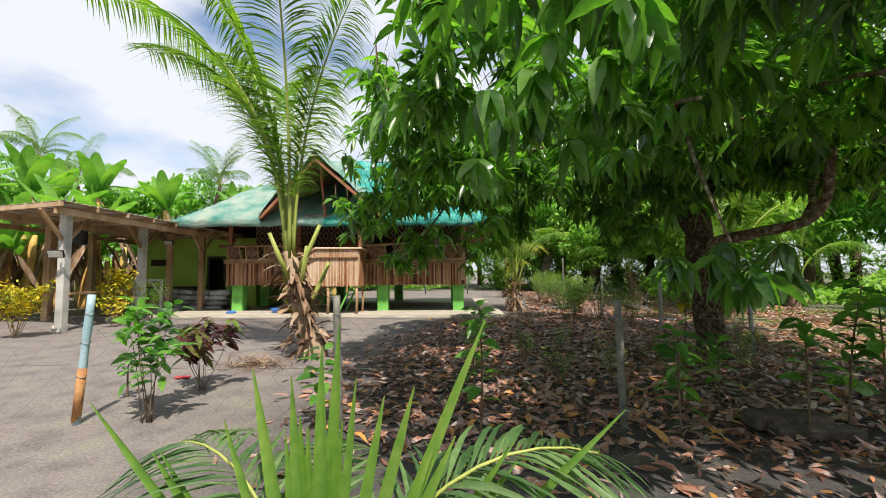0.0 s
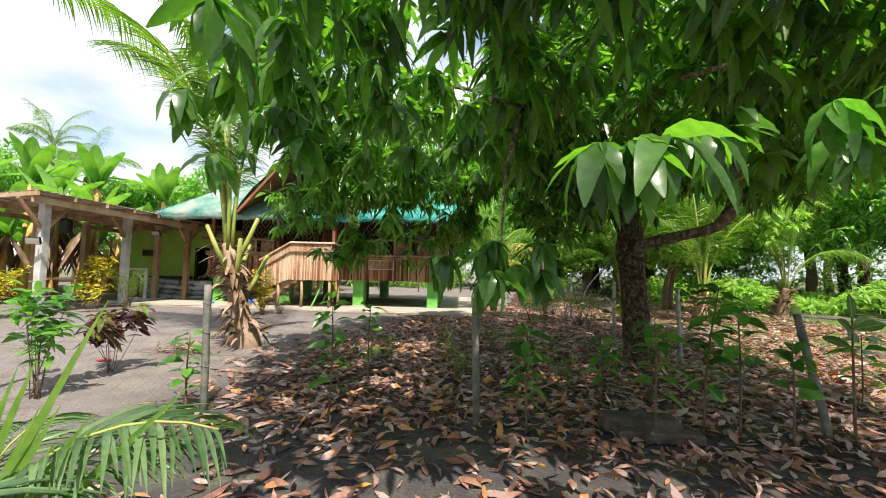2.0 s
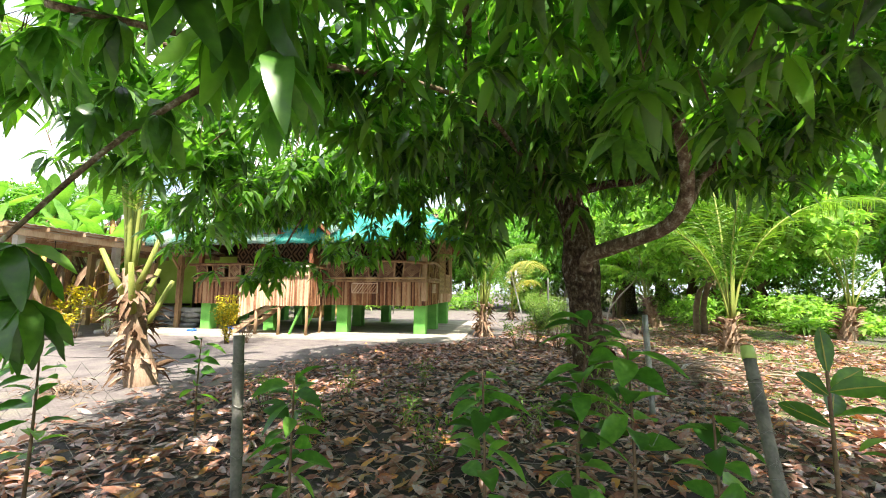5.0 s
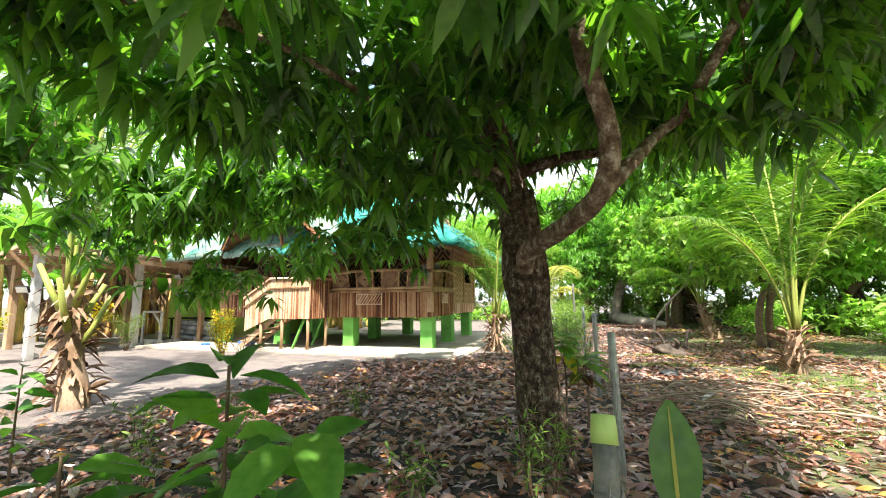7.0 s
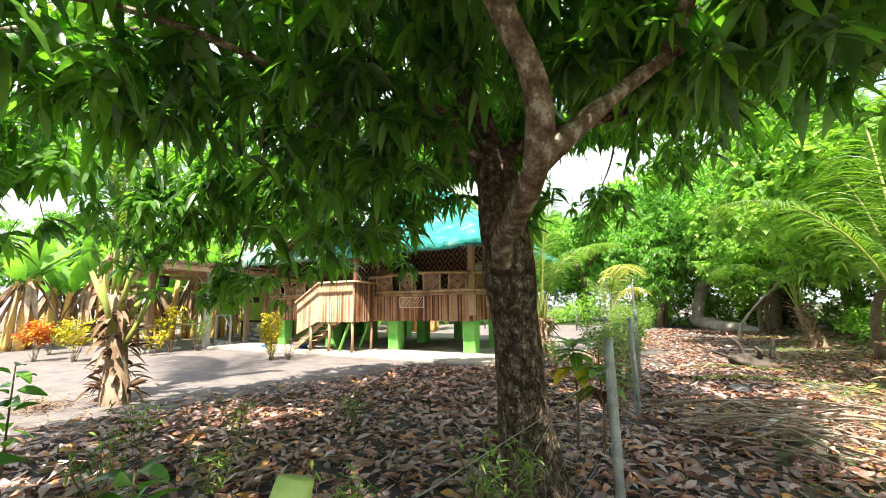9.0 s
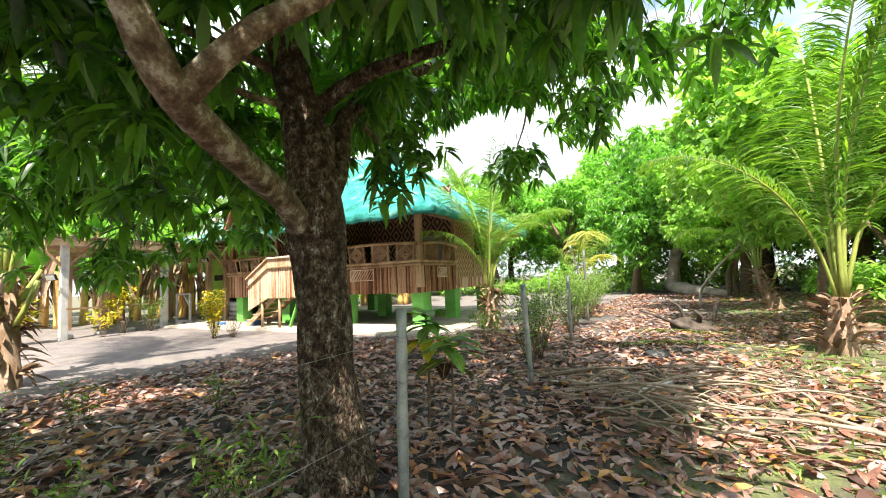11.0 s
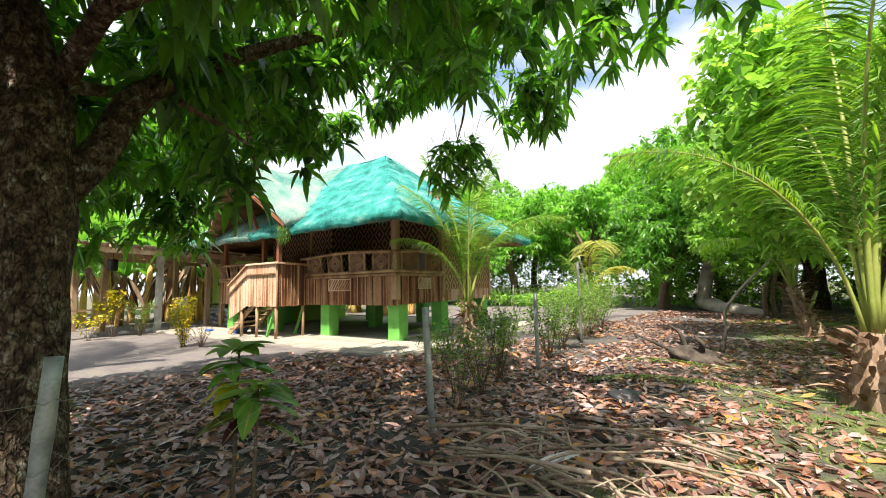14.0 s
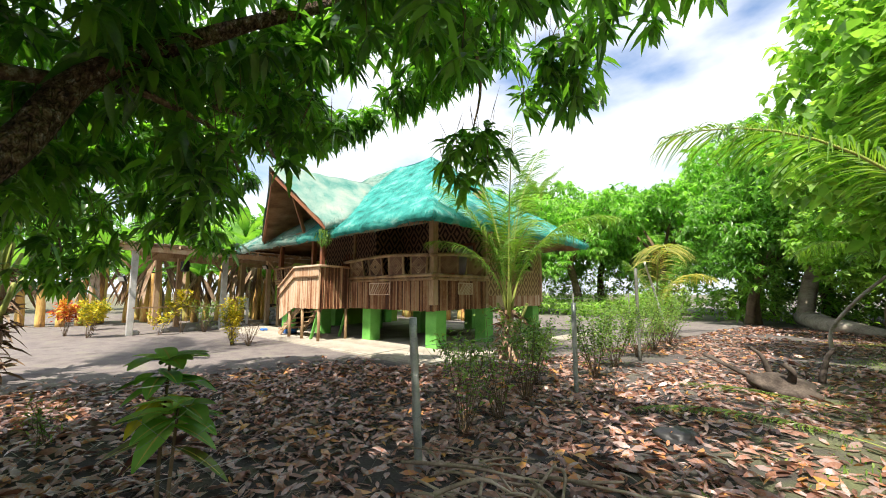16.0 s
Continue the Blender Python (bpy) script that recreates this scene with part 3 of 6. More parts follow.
def skirt(name, a, b, z0, z1, material, width=0.05, top=None, bottom=None, label="", joined=False):
    """A facing of upright bamboo splits from a to b on a thin backing; top and bottom may follow a slope."""
    a, b = Vector((*a, 0)), Vector((*b, 0))
    d = b - a
    length, d = d.length, d.normalized()
    nrm = Vector((d.y, -d.x, 0))
    low, high = bottom or (lambda k: z0), top or (lambda k: z1)
    bm = bmesh.new()
    n = 12
    rows = [[bm.verts.new((*(a + d * (length * i / n) - nrm * o).xy, z)) for o, z in ((0.022, low(length * i / n) + 0.02), (0.022, high(length * i / n)), (0.032, high(length * i / n)), (0.032, low(length * i / n) + 0.02))] for i in range(n + 1)]
    for p, q in zip(rows, rows[1:]):
        for i in range(4):
            bm.faces.new((p[i], q[i], q[(i + 1) % 4], p[(i + 1) % 4]))
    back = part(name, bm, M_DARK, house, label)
    bm = bmesh.new()
    k = 0.0
    while k < length - 0.01:
        w = min(width * random.uniform(0.75, 1.2), length - k)
        zt = high(k + w / 2)
        zb = low(k + w / 2) - random.uniform(0, 0.025)
        off = random.uniform(0, 0.012)
        p0, p1 = a + d * (k + 0.002), a + d * (k + w - 0.002)
        pm = (p0 + p1) / 2 + nrm * (off + 0.012)
        if not joined:
            bm = bmesh.new()
        base = [bm.verts.new((*(q + nrm * o).xy, z)) for z in (zb, zt) for q, o in ((p0, off), (pm, 0.004), (p1, off), (p1, -0.02), (p0, -0.02))]
        for i in range(5):
            j = (i + 1) % 5
            bm.faces.new((base[i], base[j], base[5 + j], base[5 + i]))
        bm.faces.new(base[:5][::-1])
        bm.faces.new(base[5:])
        if not joined:
            part("slat", bm, material, back)
        k += w
    if joined:
        tagged(part("slat_band", bm, material, back), kind="stuff")
    return back


Z0, Z1 = 1.03, 1.86
skirt("front_skirt", (-3.64, 0), (0, 0), Z0, Z1, M_BAMBOO, label="brown upright bamboo splits")
skirt("side_skirt", (0, 0), (0, 2.2), Z0 + 0.02, Z1, M_BAMBOO, label="brown upright bamboo splits")
skirt("left_skirt", (-8.8, 0), (-6.1, 0), Z0, Z1, M_BAMBOO)
skirt("left_side_skirt", (-8.8, 2.2), (-8.8, 0), Z0, Z1, M_BAMBOO, joined=True)
skirt("base_band", (0.01, 2.2), (0.01, 5.42), Z0 + 0.04, 1.42, M_BAMBOO_L, label="pale bamboo splits along the wall base")
skirt("back_band", (0, 5.45), (-8.8, 5.45), Z0, 1.42, M_BAMBOO, joined=True)


def louvre(u0, u1, z0, z1, side=False):
    """A small slanted-slat panel set on the skirt."""
    bm = bmesh.new()
    m = Matrix.Identity(4) if not side else Matrix.Rotation(radians(90), 4, "Z")
    lines = [((u0, z0), (u1, z0)), ((u0, z1), (u1, z1)), ((u0, z0), (u0, z1)), ((u1, z0), (u1, z1))]
    n = 9
    for i in range(n):
        f = i / n
        x0 = u0 + (u1 - u0) * f
        lines.append(((x0, z0), (min(u1, x0 + 0.24), z1 if x0 + 0.24 <= u1 else z0 + (z1 - z0) * (u1 - x0) / 0.24)))
    for (xa, za), (xb, zb) in lines:
        if (Vector((xa, za)) - Vector((xb, zb))).length < 0.04:
            continue
        beam(bm, m @ Vector((xa, -0.035, za)), m @ Vector((xb, -0.035, zb)), 0.02, 0.024)
    part("slat_panel", bm, M_BAMBOO_L, house, "slanted bamboo slats in a small frame")


louvre(-2.62, -1.7, 1.44, 1.77)
louvre(0.95, 1.55, 1.46, 1.76, True)


def balustrade(a, b, tilt, panels, arch=0.1, flip=1, over=0.22):
    """Flared bamboo railing: double ledge, arched top pole, uprights and boards with nested diamonds."""
    a, b = Vector((*a, 0)), Vector((*b, 0))
    d = (b - a).normalized()
    length = (b - a).length
    nrm = Vector((d.y, -d.x, 0)) * flip
    for dz, off, nm in ((1.86, 0.03, "ledge_pole"), (1.95, 0.06, "ledge_pole")):
        bm = bmesh.new()
        bamboo(bm, a - d * 0.08 + nrm * off + Vector((0, 0, dz)), b + d * 0.08 + nrm * off + Vector((0, 0, dz + random.uniform(-0.01, 0.01))), 0.045)
        part(nm, bm, M_POLE, house, "", None, True)

    def top(k):
        s = k / length
        return 2.44 + arch * math.sin(math.pi * min(1, max(0, s)) * 0.9 + 0.15)

    bm = bmesh.new()
    pts = [a + d * (length * i / 10 + (-over if i == 0 else over * 0.3 if i == 10 else 0)) + nrm * tilt + Vector((0, 0, top(length * i / 10))) for i in range(11)]
    tube(bm, pts, 0.05, 8)
    part("top_rail", bm, M_POLE, house, "arched bamboo top rail", None, True)
    step = length / panels
    for i in range(panels):
        k0, k1 = step * (i + 0.14), step * (i + 0.8)
        lean = 0.05 * (1 - 2 * (i + 0.5) / panels)
        q = []
        for k, o in ((k0, -lean), (k1, -lean)):
            lo = a + d * (k - o * 0.4) + nrm * 0.05 + Vector((0, 0, 1.99))
            hi = a + d * (k + o * 1.4) + nrm * tilt + Vector((0, 0, top(k) - 0.03))
            bm = bmesh.new()
            beam(bm, lo, hi, 0.06, 0.05, 0.006)
            part("upright", bm, M_POLE, house)
            q += [lo, hi]
        bm = bmesh.new()
        c = (q[0] + q[1] + q[2] + q[3]) / 4
        ex, ez = (q[2] + q[3] - q[0] - q[1]) / 4, (q[1] + q[3] - q[0] - q[2]) / 4
        n2 = ez.cross(ex).normalized()
        if n2.dot(nrm) < 0:
            n2 = -n2
        ring = [c - ex * 0.92 - ez * 0.96, c + ex * 0.92 - ez * 0.96, c + ex * 0.92 + ez * 0.96, c - ex * 0.92 + ez * 0.96]
        f1 = [bm.verts.new(p - n2 * 0.012) for p in ring] + [bm.verts.new(p + n2 * 0.006) for p in ring]
        for f in ((0, 1, 2, 3), (4, 7, 6, 5), (0, 4, 5, 1), (1, 5, 6, 2), (2, 6, 7, 3), (3, 7, 4, 0)):
            bm.faces.new([f1[t] for t in f])
        board = part("panel_board", bm, M_PANEL, house, "dark wooden railing panel")
        bm = bmesh.new()
        for f in (0.9, 0.62, 0.34):
            pd = [c - ex * f, c - ez * f, c + ex * f, c + ez * f]
            for p, r in zip(pd, pd[1:] + pd[:1]):
                beam(bm, p + n2 * 0.014, r + n2 * 0.014, 0.018, 0.022)
        part("diamond_slats", bm, M_POLE, board, "nested diamonds of bamboo slats")


balustrade((-3.62, 0), (0, 0), 0.1, 4)
balustrade((0, 0), (0, 2.2), 0.1, 2, 0.1)
balustrade((-8.8, 0), (-6.15, 0), 0.1, 4, 0.02)
balustrade((-8.8, 2.2), (-8.8, 0), 0.1, 2, 0.02)


def post(u, v, z0, z1, r, material, name="post", label="", square=False):
    bm = bmesh.new()
    if square:
        box(bm, (-r, -r, z0), (r, r, z1), None, 0.008)
    else:
        bamboo(bm, (0, 0, z0), (0, 0, z1), r)
    part(name, bm, material, house, label, pose(u, v, 0), not square)


post(-0.06, 0.06, 1.18, 3.5, 0.09, M_TIMBER, "corner_post", "brown timber corner post", True)
post(-3.6, 0.08, 1.18, 3.6, 0.05, M_POLE)
post(-6.15, 0.08, 1.18, 3.6, 0.07, M_REDWOOD, "corner_post", "", True)
post(-8.7, 0.08, 1.18, 3.4, 0.07, M_REDWOOD, "corner_post", "", True)
post(-3.62, -1.05, 2.3, 3.7, 0.06, M_REDWOOD, "corner_post", "", True)
post(0.02, 2.2, 1.18, 3.6, 0.06, M_TIMBER, "corner_post", "", True)
post(0.02, 3.75, 1.42, 3.6, 0.045, M_TIMBER, "wall_batten", "", True)
post(0.02, 5.42, 1.18, 3.6, 0.06, M_TIMBER, "corner_post", "", True)


def wall(name, a, b, z0, z1, material, label, holes=(), th=0.05):
    """An upright wall from a to b, with rectangular openings (from, to, low, high) through it."""
    a, b = Vector((*a, 0)), Vector((*b, 0))
    length = (b - a).length
    m = Matrix.Translation(a) @ (b - a).to_track_quat("X", "Z").to_matrix().to_4x4()
    bm = bmesh.new()
    ks = sorted({0.0, length, *[h[0] for h in holes], *[h[1] for h in holes]})
    zs = sorted({z0, z1, *[h[2] for h in holes], *[h[3] for h in holes]})
    for k0, k1 in zip(ks, ks[1:]):
        for c0, c1 in zip(zs, zs[1:]):
            if any(h[0] <= k0 and k1 <= h[1] and h[2] <= c0 and c1 <= h[3] for h in holes):
                continue
            box(bm, (k0, -th / 2, c0), (k1, th / 2, c1))
    bmesh.ops.remove_doubles(bm, verts=bm.verts, dist=0.0005)
    return part(name, bm, material, house, label, m)


wall("porch_wall", (-3.6, 2.2), (0, 2.2), 1.18, 4.6, M_SAWALI, "dark woven bamboo wall with light diamonds", ((2.35, 3.2, 1.9, 2.95),))
wall("entry_wall", (-6.1, 2.2), (-3.6, 2.2), 1.18, 4.6, M_SAWALI, "dark woven bamboo wall with light diamonds", ((0.75, 1.75, 1.18, 3.0),))
wall("left_porch_wall", (-8.8, 2.2), (-6.1, 2.2), 1.18, 4.4, M_SAWALI, "dark woven bamboo wall with light diamonds")
wall("partition", (-3.6, 2.2), (-3.6, 0.9), 1.18, 3.9, M_SAWALI, "dark woven bamboo wall with light diamonds")
wall("side_wall", (0.0, 2.2), (0.0, 5.42), 1.4, 3.9, M_SAWALI_L, "tan woven bamboo wall with a diamond figure", ((1.6, 2.7, 2.25, 3.05),))
wall("back_wall", (0, 5.44), (-8.8, 5.44), 1.18, 3.9, M_SAWALI, "woven bamboo wall")
wall("left_wall", (-8.8, 5.44), (-8.8, 2.2), 1.18, 3.9, M_SAWALI, "woven bamboo wall")

for name, u0, u1, z0, z1, v, mt, lb in (("door", -5.3, -4.42, 1.18, 2.98, 2.24, M_DOOR, "orange-brown wooden door, closed"),
                                        ("window_board", -1.22, -0.42, 1.92, 2.93, 2.26, M_WHITEPOST, "pale board behind the porch window"),):
    bm = bmesh.new()
    box(bm, (u0, v, z0), (u1, v + 0.04, z1), None, 0.01)
    part(name, bm, mt, house, lb)
bm = bmesh.new()
for u in (-1.28, -0.37):
    box(bm, (u - 0.04, 2.15, 1.9), (u + 0.04, 2.23, 2.98))
box(bm, (-1.32, 2.15, 2.94), (-0.33, 2.23, 3.02))
part("window_frame", bm, M_REDWOOD, house, "red-brown window frame")
bm = bmesh.new()
for v0 in (3.78, 4.92):
    box(bm, (-0.03, v0 - 0.03, 2.2), (0.05, v0 + 0.03, 3.1))
for z in (2.22, 3.07):
    box(bm, (-0.03, 3.8, z - 0.03), (0.05, 4.9, z + 0.03))
part("window_frame", bm, M_TIMBER, house, "tan timber window frame")
bm = bmesh.new()
for i in range(11):
    a = math.pi * i / 10
    beam(bm, (-6.9, 2.1, 2.35), (-6.9 + 0.75 * math.cos(a), 2.1, 2.35 + 0.75 * math.sin(a)), 0.03, 0.04)
part("fan_lattice", bm, M_REDWOOD, house, "half-round fan of thin wooden spokes")
bm = bmesh.new()
box(bm, (-0.2, 0.55, 1.95), (-0.12, 0.75, 2.42), None, 0.02)
solid("red_container", bm, M_RED, "red plastic container standing on the porch ledge", "container", m=H @ pose(-0.1, 0.35, 0.0))
bm = bmesh.new()
box(bm, (-0.45, 0.2, 1.18), (-0.15, 1.6, 1.94), None, 0.01)
part("porch_bench", bm, M_DARK, house, "dark wooden bench inside the railing")

# stair box
def box_top(k):
    u = -6.15 + k
    return 2.27 if u > -5.13 else 2.27 - (-5.13 - u) * 0.6


def box_bottom(k):
    u = -6.15 + k
    return 1.02 if u > -5.2 else 1.02 - (-5.2 - u) * 0.42


skirt("stair_front", (-6.15, -1.1), (-3.66, -1.1), 0, 0, M_BAMBOO_L, 0.05, lambda k: box_top(k) - 0.3, box_bottom, "bleached bamboo splits on the stair side")
skirt("stair_front_upper", (-6.15, -1.12), (-3.66, -1.12), 0, 0, M_BAMBOO_L, 0.03, box_top, lambda k: box_top(k) - 0.31, "woven upper band of bamboo splits", joined=True)
skirt("stair_side", (-3.66, -1.1), (-3.66, 0.0), 1.02, 2.25, M_BAMBOO, label="red-brown bamboo splits")
skirt("stair_inner", (-3.72, 0.0), (-6.1, 0.0), 1.02, 1.3, M_BAMBOO, joined=True)
for pts in (((-6.2, -1.13, 1.66), (-5.13, -1.13, 2.3)), ((-5.16, -1.13, 2.3), (-3.58, -1.13, 2.3)), ((-3.62, -1.16, 2.3), (-3.62, -0.02, 2.28))):
    bm = bmesh.new()
    beam(bm, pts[0], pts[1], 0.13, 0.06, 0.01)
    part("cap_board", bm, M_BAMBOO_L, house, "flat pale capping board")
for pts in (((-6.17, -1.16, 1.37), (-5.12, -1.16, 1.985)), ((-5.12, -1.16, 1.985), (-3.66, -1.16, 1.985))):
    bm = bmesh.new()
    beam(bm, pts[0], pts[1], 0.03, 0.03)
    part("batten", bm, M_POLE, house)
for u, v in ((-3.74, -1.04), (-4.72, -1.04), (-3.74, -0.1), (-5.55, -1.04)):
    bm = bmesh.new()
    tube(bm, [(u, v, 0.05), (u + 0.02, v, 0.5), (u, v, 1.1 if u > -5 else 0.92)], [0.05, 0.045, 0.05], 8)
    part("stair_leg", bm, M_TIMBER, house, "pale round timber leg", None, True)
for v in (-0.95, -0.15):
    bm = bmesh.new()
    beam(bm, (-6.45, v, 0.08), (-4.95, v, 1.12), 0.05, 0.16, 0.006)
    part("stringer", bm, M_TIMBER, house)
for i in range(5):
    bm = bmesh.new()
    box(bm, (-6.42 + i * 0.3, -1.0, 0.26 + i * 0.19), (-6.12 + i * 0.3, -0.08, 0.3 + i * 0.19), None, 0.006)
    part("stair_tread", bm, M_TIMBER, house, "brown timber stair tread")
bm = bmesh.new()
box(bm, (-5.0, -1.05, 1.1), (-3.7, 0.05, 1.17))
part("landing", bm, M_TIMBER, house)
for v in (-0.9, 0.1):
    bm = bmesh.new()
    beam(bm, (-4.4, v, 0.07), (-4.0, v, 0.95), 0.08, 0.05)
    part("brace", bm, M_GREEN, house, "slanted green-painted brace")


# ---- thatched roof ----
def thatch_face(name, corners, material, nu=44, nv=18, th=0.2, parent=house, amp=0.05):
    """A sagging thatch slope between two eave and two ridge corners, with an underside and a shaggy thick eave."""
    a, b, c, d = [Vector(p) for p in corners]
    nrm = (b - a).cross(d - a)
    if nrm.length < 1e-6:
        nrm = (b - a).cross(c - a)
    nrm.normalize()
    if nrm.z < 0:
        nrm = -nrm
    top = []
    for j in range(nv + 1):
        t = j / nv
        for i in range(nu + 1):
            s = i / nu
            p = a.lerp(b, s).lerp(d.lerp(c, s), t)
            q = p * 0.9
            p = p + nrm * (amp * noise.noise(q) * 1.6 + 0.02 * noise.noise(p * 5) + 0.02 * random.random() + 0.1 * math.sin(math.pi * t) * -0.6)
            if j < 2:
                p = p - Vector((0, 0, (0.09, 0.02)[j] + 0.04 * random.random()))
            top.append(p)
    lo = [p - nrm * (th * (0.75 if k < nu + 1 else 1)) for k, p in enumerate(top)]
    V = np.array([tuple(p) for p in top + lo])
    n = nu + 1
    Q = []
    off = len(top)
    for j in range(nv):
        for i in range(nu):
            k = j * n + i
            Q.append((k, k + 1, k + n + 1, k + n))
    rim = [(i, i + off, i + 1 + off, i + 1) for i in range(nu)]
    ob = part(name, np_mesh(name, V[:off + n], Q + rim), material, parent, "shaggy thatch under turquoise net")
    V[off:, 2] -= 0.004
    Qu = [(k0 + off, k3 + off, k2 + off, k1 + off) for k0, k1, k2, k3 in Q]
    part("thatch_underside", np_mesh("thatch_underside", V, Qu), M_SOFFIT, ob, "brown thatch underside")
    # straw fringe and loose straws on the slope
    count = int((b - a).length * 380)
    s = rng.uniform(0, 1, count)
    A, B, C, D = [np.array(p) for p in (a, b, c, d)]
    down = np.array((a + b) / 2 - (c + d) / 2)
    down = down / np.linalg.norm(down)
    P = A + (B - A) * s[:, None] + np.array(nrm) * rng.uniform(-0.17, 0.04, count)[:, None] - down * 0.1 - np.array((0, 0, 0.05))
    Dn = down + rng.normal(0, 0.22, (count, 3)) - np.array((0, 0, 0.25))
    f1 = leaf_arrays(P, Dn, rng.uniform(0.05, 0.17, count), rng.uniform(0.003, 0.007, count), 0.3, 0.2, 2)
    m2 = int((b - a).length * 420)
    s, t = rng.uniform(0, 1, m2), rng.uniform(0, 0.97, m2) ** 1.2
    lo_p, hi_p = A + (B - A) * s[:, None], D + (C - D) * s[:, None]
    P = lo_p + (hi_p - lo_p) * t[:, None] + np.array(nrm) * 0.03 + np.array(nrm) * 0.1 * -0.6 * np.sin(np.pi * t)[:, None]
    Dn = down + rng.normal(0, 0.16, (m2, 3)) + np.array(nrm) * 0.1
    f2 = leaf_arrays(P, Dn, rng.uniform(0.08, 0.2, m2), rng.uniform(0.004, 0.008, m2), 0.1, 0.2, 2)
    V2, Q2 = join_arrays(f1, f2)
    tagged(part("straw_fringe", np_mesh("straw_fringe", V2, Q2), material, ob), kind="stuff")
    return ob


EZ, RZ = 3.27, 6.4
E_FL, E_FR, E_BR, E_BL = (-10.1, -1.3, EZ), (1.28, -1.33, EZ), (1.3, 6.7, EZ), (-10.1, 6.7, EZ)
R_L, R_R = (-6.2, 2.7, RZ), (-2.75, 2.7, RZ)
E_FM, R_M = (-4.85, -1.32, EZ), (-4.6, 2.7, RZ)
thatch_face("roof_front", (E_FM, E_FR, R_R, R_M), M_NET, 52)
thatch_face("roof_front", (E_FL, E_FM, R_M, R_L), M_NETGREY, 46)
thatch_face("roof_right", (E_FR, E_BR, R_R, R_R), M_NET, 64)
thatch_face("roof_back", (E_BR, E_BL, R_L, R_R), M_NET)
thatch_face("roof_left", (E_BL, E_FL, R_L, R_L), M_NET)
G_P, G_B = (-4.85, -2.25, 5.35), (-4.85, 1.9, 5.6)
thatch_face("gable_right", ((-2.75, -1.5, 3.42), (-2.75, -0.6, 3.75), G_B, G_P), M_NETGREY, 30)
thatch_face("gable_left", ((-6.95, -0.6, 3.75), (-6.95, -1.5, 3.42), G_P, G_B), M_NETGREY, 30)
bm = bmesh.new()
for a, b in (((-2.8, -1.45, 3.3), (-4.85, -2.1, 5.1)), ((-6.9, -1.45, 3.3), (-4.85, -2.1, 5.1)), ((-6.9, -1.0, 3.4), (-2.8, -1.0, 3.4)), ((-4.85, -1.0, 3.4), (-4.85, -1.6, 5.0)), ((-3.6, -1.0, 3.4), (-4.85, 1.5, 5.2)), ((-6.1, -1.0, 3.4), (-4.85, 1.5, 5.2))):
    beam(bm, a, b, 0.07, 0.1)
part("gable_frame", bm, M_REDWOOD, house, "red-brown timber gable frame")
bm = bmesh.new()
for u in np.arange(-9.0, 0.0, 0.75):
    beam(bm, (u, -1.2, EZ - 0.2), (u, 0.15, EZ + 0.88), 0.06, 0.08)
for v in np.arange(0.2, 5.3, 0.8):
    beam(bm, (1.15, v, EZ - 0.2), (0.0, v, EZ + 0.72), 0.06, 0.08)
beam(bm, (-9.0, 0.08, 3.42), (0.1, 0.08, 3.42), 0.09, 0.12)
beam(bm, (0.0, 0.0, 3.42), (0.0, 5.5, 3.42), 0.09, 0.12)
part("rafter_frame", bm, M_TIMBER, house, "brown timber rafters under the eaves")
C = np.array([(-2.85 + random.uniform(-0.16, 0.16), -1.45 + random.uniform(-0.12, 0.12), 3.3 - random.uniform(0, 0.45)) for _ in range(60)])
V, Q = whorls(C, 5, 0.09, 0.012, tilt=-0.6)
part("hanging_weeds", np_mesh("hanging_weeds", V, Q), M_SHRUB, house, "dry weeds hanging from the thatch valley")


# ---- open shed and green room ----
shed = thing("open_shed", pose(0, 0, 0), "open timber shed with corrugated roof and pale concrete posts", "shed")
S0, S1, S2, S3 = Vector((-8.9, 8.2, 3.2)), Vector((-9.5, 15.5, 3.02)), Vector((-15.2, 16.2, 2.98)), Vector((-14.4, 9.0, 3.22))


def shed_roof():
    nu, nv = 180, 2
    V, Q = [], []
    for j in range(nv + 1):
        for i in range(nu + 1):
            p = S0.lerp(S1, i / nu).lerp(S3.lerp(S2, i / nu), j / nv)
            V.append((p.x, p.y, p.z + 0.07 + 0.014 * math.sin(i * 1.35)))
    for j in range(nv):
        for i in range(nu):
            k = j * (nu + 1) + i
            Q.append((k, k + 1, k + nu + 2, k + nu + 1))
    ob = part("roof_sheet", np_mesh("roof_sheet", V, Q), M_TIN, shed, "weathered corrugated roof sheets")
    md = ob.modifiers.new("thick", "SOLIDIFY")
    md.thickness = 0.006
    for i in range(9):
        f = i / 8
        bm = bmesh.new()
        beam(bm, S0.lerp(S1, f) - Vector((0, 0, 0.02)), S3.lerp(S2, f) - Vector((0, 0, 0.02)), 0.06, 0.11)
        part("rafter", bm, M_TIMBER, shed)
    for j in range(8):
        f = 0.02 + j / 8
        bm = bmesh.new()
        beam(bm, S0.lerp(S3, f) + Vector((0, 0, 0.05)), S1.lerp(S2, f) + Vector((0, 0, 0.05)), 0.07, 0.04)
        part("purlin", bm, M_TIMBER, shed)
    for f, z in ((0.045, -0.16), (0.5, -0.16), (0.95, -0.16)):
        bm = bmesh.new()
        beam(bm, S0.lerp(S3, f) + Vector((0, 0, z)), S1.lerp(S2, f) + Vector((0, 0, z)), 0.08, 0.16)
        part("tie_beam", bm, M_TIMBER, shed)


shed_roof()


